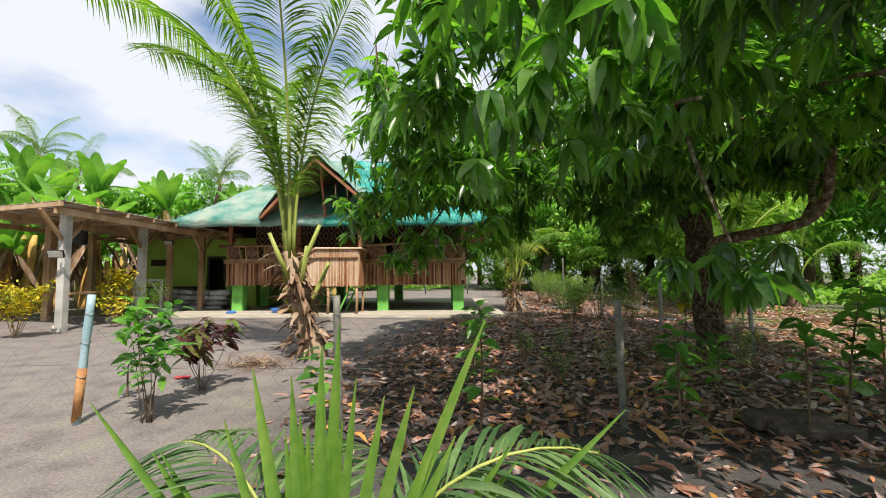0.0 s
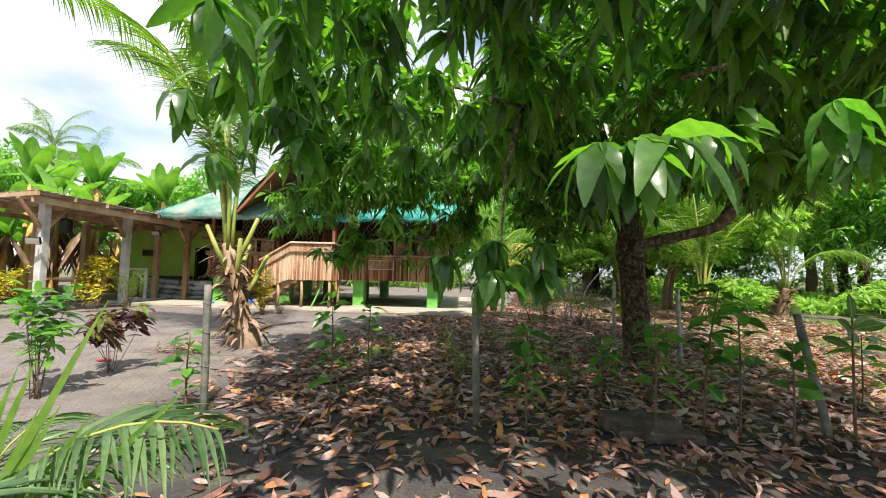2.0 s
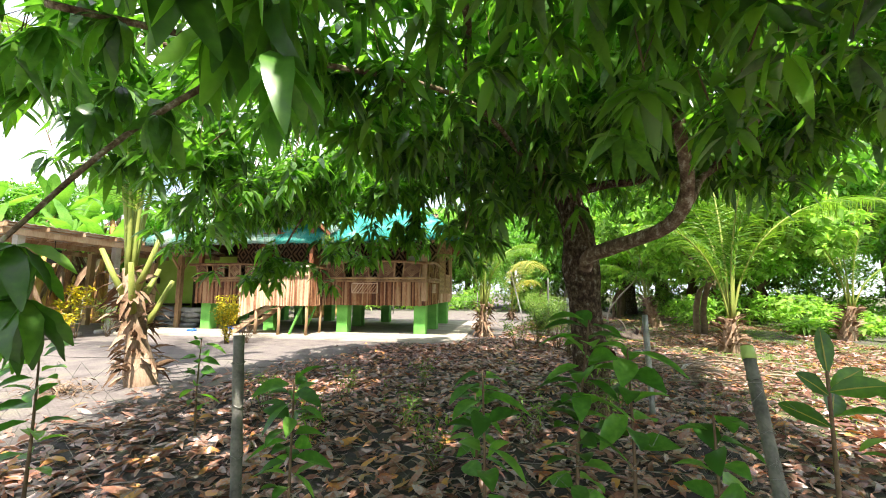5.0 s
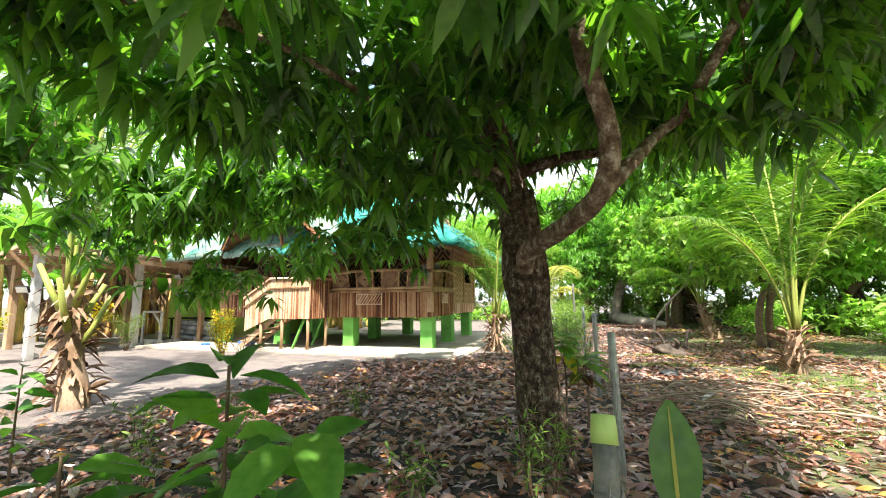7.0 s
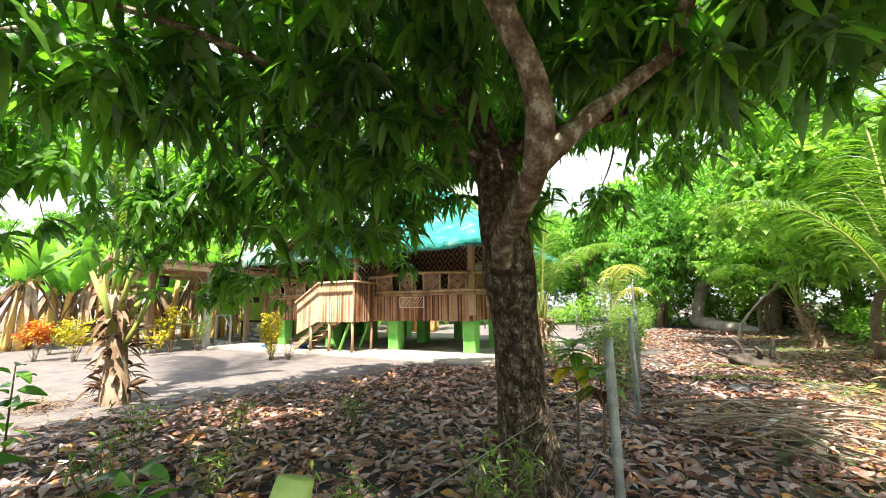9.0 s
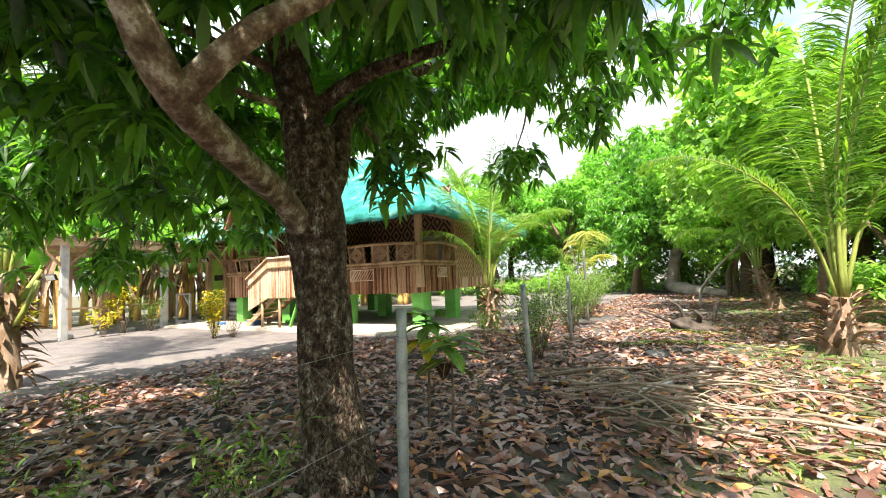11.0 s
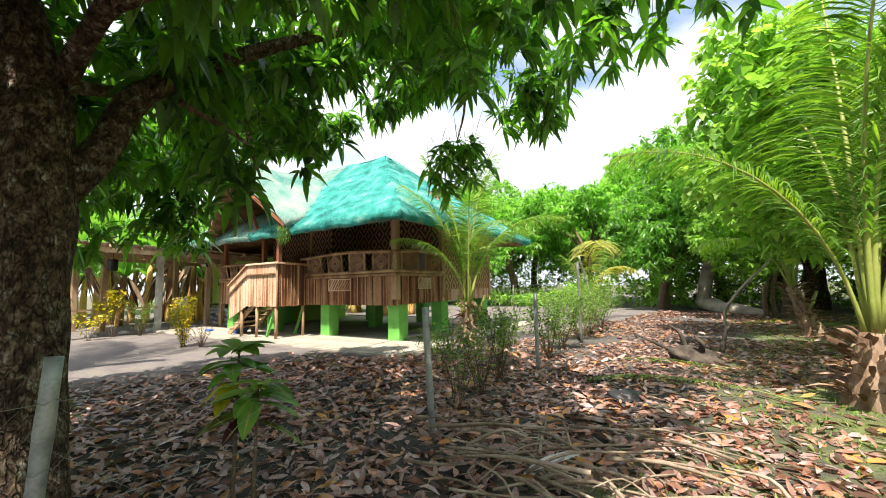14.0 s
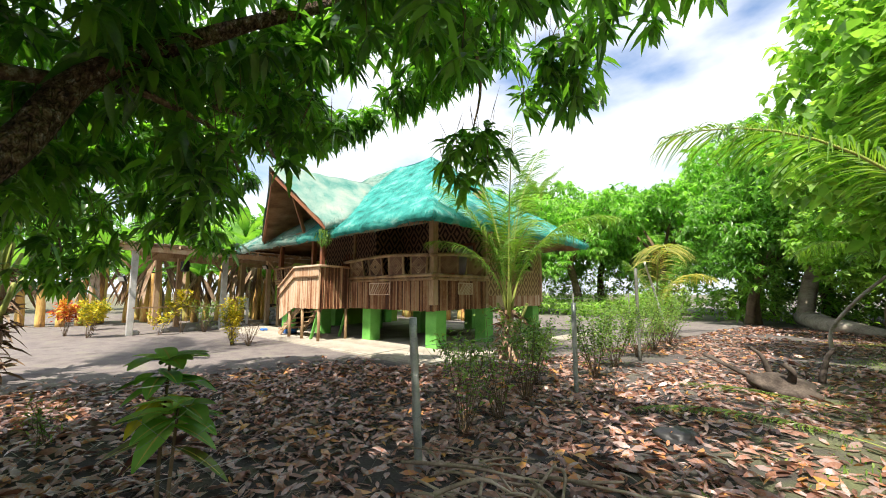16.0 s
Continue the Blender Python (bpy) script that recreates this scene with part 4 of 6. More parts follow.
def shed_post(x, y, r, top, material, brace=True):
    bm = bmesh.new()
    box(bm, (-r, -r, -0.05), (r, r, top), None, 0.01)
    part("concrete_post" if material is M_WHITEPOST else "timber_post", bm, material, shed, "", pose(x, y, 0, 0, 0, 10))
    if brace:
        bm = bmesh.new()
        beam(bm, (x, y, top - 0.75), (x + 0.15, y - 0.7, top + 0.05), 0.07, 0.07)
        beam(bm, (x, y, top - 0.75), (x - 0.12, y + 0.7, top + 0.02), 0.07, 0.07)
        part("knee_brace", bm, M_TIMBER, shed)


shed_post(-9.5, 8.75, 0.095, 3.0, M_WHITEPOST)
shed_post(-10.4, 11.75, 0.1, 3.0, M_WHITEPOST)
shed_post(-12.2, 10.3, 0.1, 3.0, M_TIMBER, False)
shed_post(-11.25, 13.7, 0.09, 2.98, M_TIMBER, False)
shed_post(-10.0, 13.9, 0.09, 2.98, M_TIMBER)
shed_post(-14.3, 13.2, 0.1, 2.98, M_TIMBER, False)
shed_post(-14.2, 9.6, 0.1, 3.0, M_TIMBER, False)
bm = bmesh.new()
beam(bm, (-9.35, 8.8, 0.95), (-10.3, 11.7, 0.95), 0.05, 0.06)
part("cross_rail", bm, M_TIMBER, shed, "thin grey rail between the posts")


def shed_room():
    m = pose(-9.7, 15.4, 0, 0, 0, 9.5)
    room = thing("green_room", m, "lime green painted room under the shed roof, doorway open", "room")
    bm = bmesh.new()
    box(bm, (-4.2, 0, 0), (-1.15, 0.15, 2.95))
    box(bm, (-1.15, 0, 2.1), (-0.45, 0.15, 2.95))
    box(bm, (-0.45, 0, 0), (0.9, 0.15, 2.95))
    part("front_wall", bm, M_GREENWALL, room)
    bm = bmesh.new()
    box(bm, (-4.2, 0.15, 0), (-4.05, 4.0, 2.9))
    box(bm, (0.75, 0.15, 0), (0.9, 4.0, 2.9))
    box(bm, (-4.2, 4.0, 0), (0.9, 4.15, 2.9))
    part("side_wall", bm, M_GREENWALL, room)
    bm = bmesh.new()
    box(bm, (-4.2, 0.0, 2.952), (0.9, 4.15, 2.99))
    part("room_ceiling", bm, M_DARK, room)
    bm = bmesh.new()
    box(bm, (-1.2, -0.02, 0), (-1.1, 0.1, 2.15))
    box(bm, (-0.5, -0.02, 0), (-0.4, 0.1, 2.15))
    box(bm, (-1.2, -0.02, 2.08), (-0.4, 0.1, 2.18))
    part("door_frame", bm, M_DARK, room)
    bm = bmesh.new()
    box(bm, (-3.6, -0.05, 1.78), (-2.9, 0.0, 2.05), None, 0.01)
    part("wall_vent", bm, M_DARK, room, "grey vent on the wall")
    bm = bmesh.new()
    box(bm, (-3.3, -0.7, 0.85), (-1.2, -0.1, 0.92))
    box(bm, (-3.25, -0.65, 0), (-3.17, -0.57, 0.85))
    box(bm, (-1.33, -0.65, 0), (-1.25, -0.57, 0.85))
    solid("work_table", bm, M_DARK, "dark wooden table against the green wall", "table", m=m)


shed_room()


def sack_mesh():
    bm = bmesh.new()
    bmesh.ops.create_uvsphere(bm, u_segments=12, v_segments=8, radius=1)
    for v in bm.verts:
        x, y, z = v.co
        f = lambda c: math.copysign(abs(c) ** 0.6, c)
        v.co = Vector((f(x) * 0.42, f(y) * 0.24, f(z) * 0.11)) * (1 + 0.06 * noise.noise(v.co * 2.5))
    return to_mesh("sack", bm, True)


sack_me = sack_mesh()
sack_me.materials.append(M_SACK)
for i in range(26):
    layer = i // 7
    k = i % 7
    ob = new("sack", sack_me)
    ob.matrix_basis = pose(-11.9 + (k % 4) * 0.75 + random.uniform(-0.06, 0.06) + layer * 0.1, 14.2 + (k // 4) * 0.5 + random.uniform(-0.05, 0.05), 0.11 + layer * 0.2, random.uniform(-4, 4), random.uniform(-4, 4), random.uniform(-14, 14))
    tagged(ob, "stuffed grey plastic sack in a pile under the shed", "sack", "pile of sacks")


def frame_gate(x, y, rz):
    g = thing("wooden_frame", pose(x, y, 0, 0, 0, rz), "whitewashed open wooden frame standing by the shed", "frame")
    for a, b in (((0, 0, 0), (0, 0, 1.25)), ((1.0, 0, 0), (1.0, 0, 1.25)), ((-0.04, 0, 1.22), (1.04, 0, 1.22)), ((0.0, 0, 0.12), (1, 0, 0.12))):
        bm = bmesh.new()
        beam(bm, a, b, 0.08, 0.08, 0.008)
        part("bar", bm, M_WHITEPOST, g)
    bm = bmesh.new()
    beam(bm, (0.55, 0.0, 1.2), (1.0, 0, 0.7), 0.06, 0.06)
    part("brace", bm, M_WHITEPOST, g)


frame_gate(-11.6, 12.6, 8)


def lamp(x, y, z, rz):
    g = thing("flood_lamp", pose(x, y, z, 0, 0, rz), "small dark flood lamp fixed on a shed post, off", "lamp")
    bm = bmesh.new()
    box(bm, (-0.16, -0.12, -0.1), (0.16, -0.05, 0.1), pose(0, 0, 0, 25), 0.01)
    part("housing", bm, M_BLACK, g)
    bm = bmesh.new()
    box(bm, (-0.14, -0.128, -0.08), (0.14, -0.122, 0.08), pose(0, 0, 0, 25))
    part("lens", bm, M_WHITEPOST, g)
    bm = bmesh.new()
    box(bm, (-0.02, -0.06, -0.03), (0.02, 0.02, 0.03))
    part("bracket", bm, M_BLACK, g)


lamp(-9.38, 8.5, 2.0, 35)
lamp(-11.2, 13.6, 2.7, 20)
bm = bmesh.new()
box(bm, (-0.15, -0.13, -0.25), (0.15, 0.13, 0.2), None, 0.05)
solid("hanging_speaker", bm, M_BLACK, "black speaker hanging under the shed roof", "speaker", m=pose(-11.2, 10.4, 2.6, 0, 0, 30))
bm = bmesh.new()
box(bm, (-0.008, -0.008, 0.19), (0.008, 0.008, 0.6))
solid("speaker_cord", bm, M_BLACK, "black cord holding the speaker to the rafters", "cord", m=pose(-11.2, 10.4, 2.6))
for i, (sx, sy) in enumerate([(-10.6, 12.0 + 0.35 * k) for k in range(5)] + [(-9.7 - 0.3 * k, 8.9 + 0.9 * k) for k in range(4)]):
    bm = bmesh.new()
    bmesh.ops.create_icosphere(bm, subdivisions=2, radius=0.17)
    for v in bm.verts:
        v.co.z *= 0.6
        v.co *= 1 + 0.35 * noise.noise(v.co * 6 + Vector((i, 0, 0)))
    solid("stone", bm, M_STONE, "rough grey stone edging the yard", "stone", "edging stones", pose(sx, sy, 0.05, 0, 0, i * 40), True)
bm = bmesh.new()
tube(bm, smooth_path([(-0.12, 0, 0.02), (0, 0.03, 0.03), (0.14, 0, 0.02)]), [0.03, 0.045, 0.05, 0.05, 0.05, 0.05, 0.05, 0.045, 0.02], 8)
tube(bm, smooth_path([(-0.1, 0.13, 0.02), (0.02, 0.15, 0.03), (0.15, 0.12, 0.02)]), [0.03, 0.045, 0.05, 0.05, 0.05, 0.05, 0.05, 0.045, 0.02], 8)
solid("blue_slippers", bm, M_BLUE, "pair of blue plastic slippers on the slab", "slippers", m=H @ pose(-8.2, -0.8, 0.08), smooth=True)
bm = bmesh.new()
bmesh.ops.create_cone(bm, segments=14, radius1=0.22, radius2=0.3, depth=0.16, cap_ends=True)
solid("blue_basin", bm, M_BLUE, "blue plastic basin on the slab by the stairs", "basin", m=H @ pose(-6.6, -0.5, 0.15), smooth=True)


# ---- mango tree ----
mango = thing("mango_tree", pose(0, 0, 0), "large mango tree with scaly grey-brown trunk and dense drooping dark leaves", "tree")


def limb(name, pts, r0, r1, n=10, per=4, label="", bark=None):
    path = smooth_path(pts, per)
    k = len(path)
    bm = bmesh.new()
    tube(bm, path, [r0 + (r1 - r0) * (i / (k - 1)) ** 0.8 for i in range(k)], n, True, 0.22)
    return part(name, bm, bark or M_LIMB, mango, label, None, True)


bm = bmesh.new()
tp = smooth_path([(5.3, 7.95, -0.1), (5.29, 7.945, 0.12), (5.25, 7.935, 0.5), (5.205, 7.92, 1.1), (5.16, 7.905, 1.7), (5.13, 7.9, 2.1), (5.08, 7.9, 2.6)], 6)
def trunk_radius(z):
    """Flared foot, slim middle, a swelling under the fork."""
    return 0.2 + 0.085 * math.exp(-max(0.0, z) / 0.28) + 0.022 * math.exp(-((z - 1.85) / 0.3) ** 2) - 0.02 * max(0.0, z - 2.0)


tube(bm, tp, [trunk_radius(q.z) for q in tp], 28, True, 0.2)
part("trunk", bm, M_BARK, mango, "rough scaly trunk with pale lichen blotches", None, True)
BOUGHS = [
    ([(5.17, 7.82, 1.74), (5.27, 7.6, 1.95), (5.6, 7.2, 2.04), (5.98, 6.7, 2.16), (6.1, 6.48, 2.45), (6.02, 6.25, 2.85), (5.9, 5.95, 3.5), (5.6, 5.6, 4.1)], 0.1, 0.04),
    ([(5.98, 6.7, 2.16), (6.22, 6.9, 2.45), (6.55, 7.3, 2.85), (7.6, 7.4, 3.3), (9.0, 7.6, 3.9)], 0.065, 0.022),
    ([(6.55, 7.3, 2.85), (7.0, 6.6, 3.4), (7.6, 5.8, 4.0)], 0.05, 0.02),
    ([(5.05, 7.7, 2.75), (4.6, 6.6, 2.95), (4.3, 5.3, 3.05), (3.4, 4.1, 2.9), (3.2, 3.2, 2.6)], 0.028, 0.014),
    ([(5.13, 7.98, 2.05), (5.03, 8.2, 2.36), (4.87, 8.45, 2.94), (4.85, 9.2, 3.6), (5.1, 10.2, 4.2), (5.4, 11.4, 4.7)], 0.135, 0.03),
    ([(5.1, 7.95, 2.4), (5.06, 8.03, 2.82), (5.5, 8.1, 2.97), (5.95, 8.26, 3.04), (6.5, 9.2, 3.6), (6.9, 10.2, 4.3), (7.2, 11.3, 4.9)], 0.08, 0.025),
    ([(5.09, 7.9, 2.45), (4.95, 7.8, 3.2), (4.7, 7.6, 4.2), (4.6, 7.5, 5.6)], 0.18, 0.05),
    ([(5.0, 7.84, 3.0), (4.2, 7.7, 3.5), (3.0, 7.6, 3.75), (1.8, 7.5, 3.5), (0.4, 7.4, 3.1)], 0.045, 0.02),
    ([(4.9, 7.7, 3.1), (4.2, 6.8, 3.5), (3.0, 5.6, 3.7), (1.8, 4.4, 3.5)], 0.04, 0.02),
    ([(4.9, 7.8, 2.8), (4.0, 8.8, 3.3), (3.0, 9.8, 3.7), (2.0, 10.4, 3.6)], 0.06, 0.025),
    ([(4.3, 5.3, 3.05), (4.6, 4.2, 3.05), (4.5, 3.0, 2.6)], 0.03, 0.014),
    ([(1.8, 7.5, 3.5), (0.8, 7.8, 2.8), (0.2, 7.9, 2.1)], 0.04, 0.012),
    ([(3.4, 4.1, 2.9), (3.3, 3.5, 2.2), (3.3, 3.1, 1.62)], 0.02, 0.008),
    ([(5.4, 11.4, 4.7), (5.1, 11.9, 4.0), (4.85, 12.0, 3.5)], 0.03, 0.01),
    ([(4.76, 8.7, 3.0), (4.5, 9.3, 2.9), (4.4, 9.5, 2.6)], 0.03, 0.012),
]
for k, (pts, r0, r1) in enumerate(BOUGHS):
    limb("limb", pts, r0, r1, 12 if r0 > 0.06 else 7, bark=M_BARK if k in (4, 5, 6) else None)

CAM_LINE = [Vector(e) for _, e, _, _ in PATH]


def crown_low(x, y):
    """Height of the crown's underside."""
    r = math.hypot(x - 4.7, y - 7.3)
    z = 3.15 - 0.1 * r
    if y > 8.2:
        z += 0.5 * (y - 8.2)
    if x > 6.3:
        z += 0.2 * (x - 6.3)
    if y < 4.5:
        z += 0.12 * (4.5 - y)
    return z + 0.3 * noise.noise(Vector((x * 0.8, y * 0.8, 2.0)))


def crown_points(n):
    out = []
    while len(out) < n:
        x, y = random.uniform(-1.4, 10.5), random.uniform(1.0, 13.4)
        a = math.atan2(y - 7.3, x - 4.7)
        R = 5.3 + 0.5 * math.sin(3 * a + 1) + 0.45 * math.sin(5 * a)
        if x < 1.3 - 0.55 * (y - 3) or (x < 3.2 and y < 6.4 and random.random() < 0.5):
            continue
        r = math.hypot(x - 4.7, y - 7.3)
        if r > R or (x > 8.3 and y < 10.5):
            continue
        lo = crown_low(x, y)
        hi = 2.7 + 4.1 * math.sqrt(max(0, 1 - (r / R) ** 2))
        if hi <= lo:
            hi = lo + 0.3
        if x < 3.6 or y > 9.6:
            hi = min(hi, lo + (0.95 if y < 9 else 1.4))
            if random.random() < 0.35:
                continue
        f = random.random() ** 1.5
        p = Vector((x, y, lo + (hi - lo) * f))
        if r > 1.8 and noise.noise(p * 0.85) < -0.14 and f < 0.9:
            continue
        if r < 1.3 and p.z < 3.4:
            continue
        if min((p - c).length for c in CAM_LINE) < 0.75 or any((p - c.lerp(d, 0.5)).length < 0.75 for c, d in zip(CAM_LINE, CAM_LINE[1:])):
            continue
        out.append(tuple(p))
    return np.array(out)


LOBES = [((0.12, 7.9, 1.95), 0.4, 26), ((-0.4, 7.1, 2.6), 0.5, 30), ((1.25, 3.5, 3.0), 0.35, 14), ((3.78, 1.83, 1.8), 0.12, 3), ((2.25, 2.2, 2.35), 0.4, 7), ((2.05, 2.5, 2.2), 0.35, 6), ((3.0, 3.4, 2.4), 0.4, 7), ((2.6, 2.9, 2.5), 0.4, 6),
         ((3.2, 3.0, 1.52), 0.22, 5), ((3.55, 3.05, 1.5), 0.12, 3), ((2.95, 3.0, 1.55), 0.1, 2), ((4.12, 2.42, 2.0), 0.15, 3), ((4.45, 2.95, 2.2), 0.25, 6), ((4.73, 2.7, 2.15), 0.2, 4),
         ((5.8, 4.5, 2.7), 0.4, 14), ((4.3, 9.8, 3.2), 0.4, 18), ((4.8, 12.0, 3.2), 0.35, 26), ((5.9, 12.3, 3.9), 0.5, 34),
         ((7.1, 11.8, 4.1), 0.55, 34), ((6.4, 10.5, 3.9), 0.6, 34), ((8.0, 12.0, 4.5), 0.5, 26), ((4.6, 8.9, 3.2), 0.4, 18), ((4.6, 9.2, 2.55), 0.25, 10), ((2.0, 9.2, 2.5), 0.35, 18),
         ((3.9, 7.1, 2.2), 0.3, 8), ((0.1, 9.8, 2.4), 0.3, 12), ((0.0, 6.6, 2.9), 0.5, 26), ((1.0, 7.2, 3.6), 0.6, 26), ((3.4, 9.2, 3.05), 0.35, 14), ((2.2, 9.4, 2.75), 0.45, 18),
         ((1.6, 8.2, 2.4), 0.5, 24), ((4.2, 6.6, 2.9), 0.5, 30), ((4.9, 6.6, 3.1), 0.5, 26), ((4.6, 7.0, 2.75), 0.3, 14), ((3.6, 8.0, 2.6), 0.4, 20), ((6.7, 7.5, 3.0), 0.4, 12), ((7.6, 6.4, 3.4), 0.6, 34), ((7.2, 5.4, 3.5), 0.5, 24), ((2.0, 5.2, 2.6), 0.5, 18), ((0.9, 4.6, 3.4), 0.5, 34), ((1.6, 3.6, 3.7), 0.5, 30), ((0.4, 5.6, 3.5), 0.5, 34), ((7.2, 8.4, 3.2), 0.3, 8), ((6.2, 7.4, 3.3), 0.5, 24), ((5.4, 7.0, 3.5), 0.5, 24), ((7.0, 7.6, 3.05), 0.5, 26), ((7.8, 8.2, 3.2), 0.5, 26), ((7.9, 6.7, 3.3), 0.4, 18)]


def mango_crown():
    C = [crown_points(3900)]
    for c, r, n in LOBES:
        if n < 8:
            continue
        C.append(np.array(c) + rng.normal(0, r * 0.6, (n, 3)) * np.array((1, 1, 0.8)))
    C = np.concatenate(C)
    V, Q = whorls(C, 12, 0.235, 0.038, tilt=-0.2, droop=0.6, seg=3)
    part("crown", np_mesh("crown", V, Q), M_LEAF, mango, "dense drooping glossy green mango leaves")
    # twigs that carry the whorls
    T = np.concatenate([C[rng.choice(3900, 700, replace=False)], C[3900:]])
    P = T + np.stack([rng.normal(0, 0.12, len(T)), rng.normal(0, 0.12, len(T)), rng.uniform(0.25, 0.5, len(T))], 1)
    bmv, bmq = leaf_arrays(T, P - T, np.linalg.norm(P - T, axis=1), np.full(len(T), 0.006), 0.0, 0.8, 2, peak=0.5)
    tagged(part("twig", np_mesh("twig", bmv, bmq), M_TWIG, mango), kind="stuff")


mango_crown()


def near_leaves():
    """The low hanging whorls, leaf by leaf."""
    shapes = []
    for dr, cu in ((0.35, 0.05), (0.6, 0.1), (0.2, -0.04), (0.45, 0.0)):
        V, Q = leaf_arrays(np.zeros((1, 3)), np.array([(1.0, 0, 0)]), 0.21, 0.033, dr, 0.25, 9, np.array([cu]), N=np.array([(0.0, 0.1, 1.0)]))
        V[:, 2] += 0.004 * np.sin(V[:, 0] * 90) * np.abs(V[:, 1]) / 0.03
        me = np_mesh("leaf", V, Q)
        shapes.append(me)
    lib = {}
    for c, r, n in LOBES:
        if n >= 8:
            continue
        for _ in range(n):
            p = Vector(c) + Vector((random.gauss(0, 0.5), random.gauss(0, 0.5), random.gauss(0, 0.35))) * r
            young = random.random() < 0.22
            for i in range(11):
                k = (random.randrange(4), young)
                if k not in lib:
                    lib[k] = shapes[k[0]].copy()
                    lib[k].materials.append(M_SAPLEAF if young else M_LEAF)
                s = random.uniform(0.75, 1.2)
                part("leaf", lib[k], None, mango, "", Matrix.Translation(p) @ pose(0, 0, 0, random.gauss(0, 15), random.gauss(46, 18), i * 137.5 + random.gauss(0, 12)) @ Matrix.Scale(s, 4))


near_leaves()


# ---- coconut palms ----
def frond_mesh(name, length, arch, leaflet, pairs=60, start=0.2, droop=0.55, half=0.017):
    """A feather frond along +x that rises and arches over, with drooping leaflets."""
    pts = []
    for i in range(13):
        s = i / 12
        ang = radians(arch[0]) + (radians(arch[1]) - radians(arch[0])) * s ** 1.3
        pts.append(ang)
    p, path = Vector((0, 0, 0)), [Vector((0, 0, 0))]
    for i in range(12):
        p = p + Vector((math.cos(pts[i]), 0, math.sin(pts[i]))) * (length / 12)
        path.append(p.copy())
    bm = bmesh.new()
    tube(bm, path, [0.028 * (1 - 0.85 * i / 12) * (length / 4.5) + 0.004 for i in range(13)], 5)
    stem = to_mesh(name, bm, True)
    A = np.array([tuple(q) for q in path])
    s = np.linspace(start, 0.995, pairs)
    idx = s * 12
    i0 = np.minimum(idx.astype(int), 11)
    base = A[i0] + (A[i0 + 1] - A[i0]) * (idx - i0)[:, None]
    tan = unit(A[i0 + 1] - A[i0])
    Vs = []
    for side in (-1, 1):
        n = len(s)
        out = np.tile((0.0, side, 0.0), (n, 1))
        lenf = leaflet * (np.sin(np.pi * (0.12 + 0.8 * (s - start) / (1 - start))) ** 0.7)
        nrm = unit(np.cross(tan, out) * side)
        D = out * 0.85 + tan * 0.6 + np.abs(nrm) * 0 + np.array((0, 0, 0.12)) + rng.normal(0, 0.07, (n, 3))
        Vs.append(leaf_arrays(base, D, lenf * rng.uniform(0.85, 1.1, n), half * (0.5 + 0.5 * lenf / leaflet), droop * rng.uniform(0.7, 1.25, n), 0.35, 4, peak=0.35))
    V, Q = join_arrays(*Vs)
    return stem, np_mesh(name + "_leaflets", V, Q)


def frond_set(name, length, arch, leaflet, pairs=64, droop=0.55, mt=None, half=0.017):
    stem, lv = frond_mesh(name, length, arch, leaflet, pairs, droop=droop, half=half)
    stem.materials.append(M_RACHIS)
    lv.materials.append(mt or M_FROND)
    return stem, lv


FRONDS = {
    "tall": frond_set("frond", 5.4, (84, 20), 1.05, 112, 0.6),
    "sweep": frond_set("frond", 5.6, (80, -18), 1.1, 118, 0.6),
    "bow": frond_set("frond", 6.4, (84, 2), 1.15, 124, 0.6),
    "steep": frond_set("frond", 5.0, (88, 52), 1.0, 112, 0.6),
    "arch": frond_set("frond", 5.2, (72, -45), 1.0, 104, 0.75),
    "low": frond_set("frond", 3.4, (62, -30), 0.8, 56, 0.7),
    "short": frond_set("frond", 2.6, (82, 30), 0.6, 50, 0.5),
    "yellow": frond_set("yellow_frond", 2.6, (80, -40), 0.6, 50, 0.7, M_FRONDY),
    "baby": frond_set("frond", 1.75, (76, -25), 0.6, 46, 0.45, M_FROND_OLD, 0.016),
}


def add_frond(tree, kind, origin, heading, roll=0.0, scale=1.0, label=""):
    stem, lv = FRONDS[kind]
    st = part("frond", stem, None, tree, label or "feathery palm frond", Matrix.Translation(origin) @ pose(0, 0, 0, roll, 0, heading) @ Matrix.Scale(scale, 4))
    tagged(part("leaflet_fan", lv, None, st), kind="stuff")


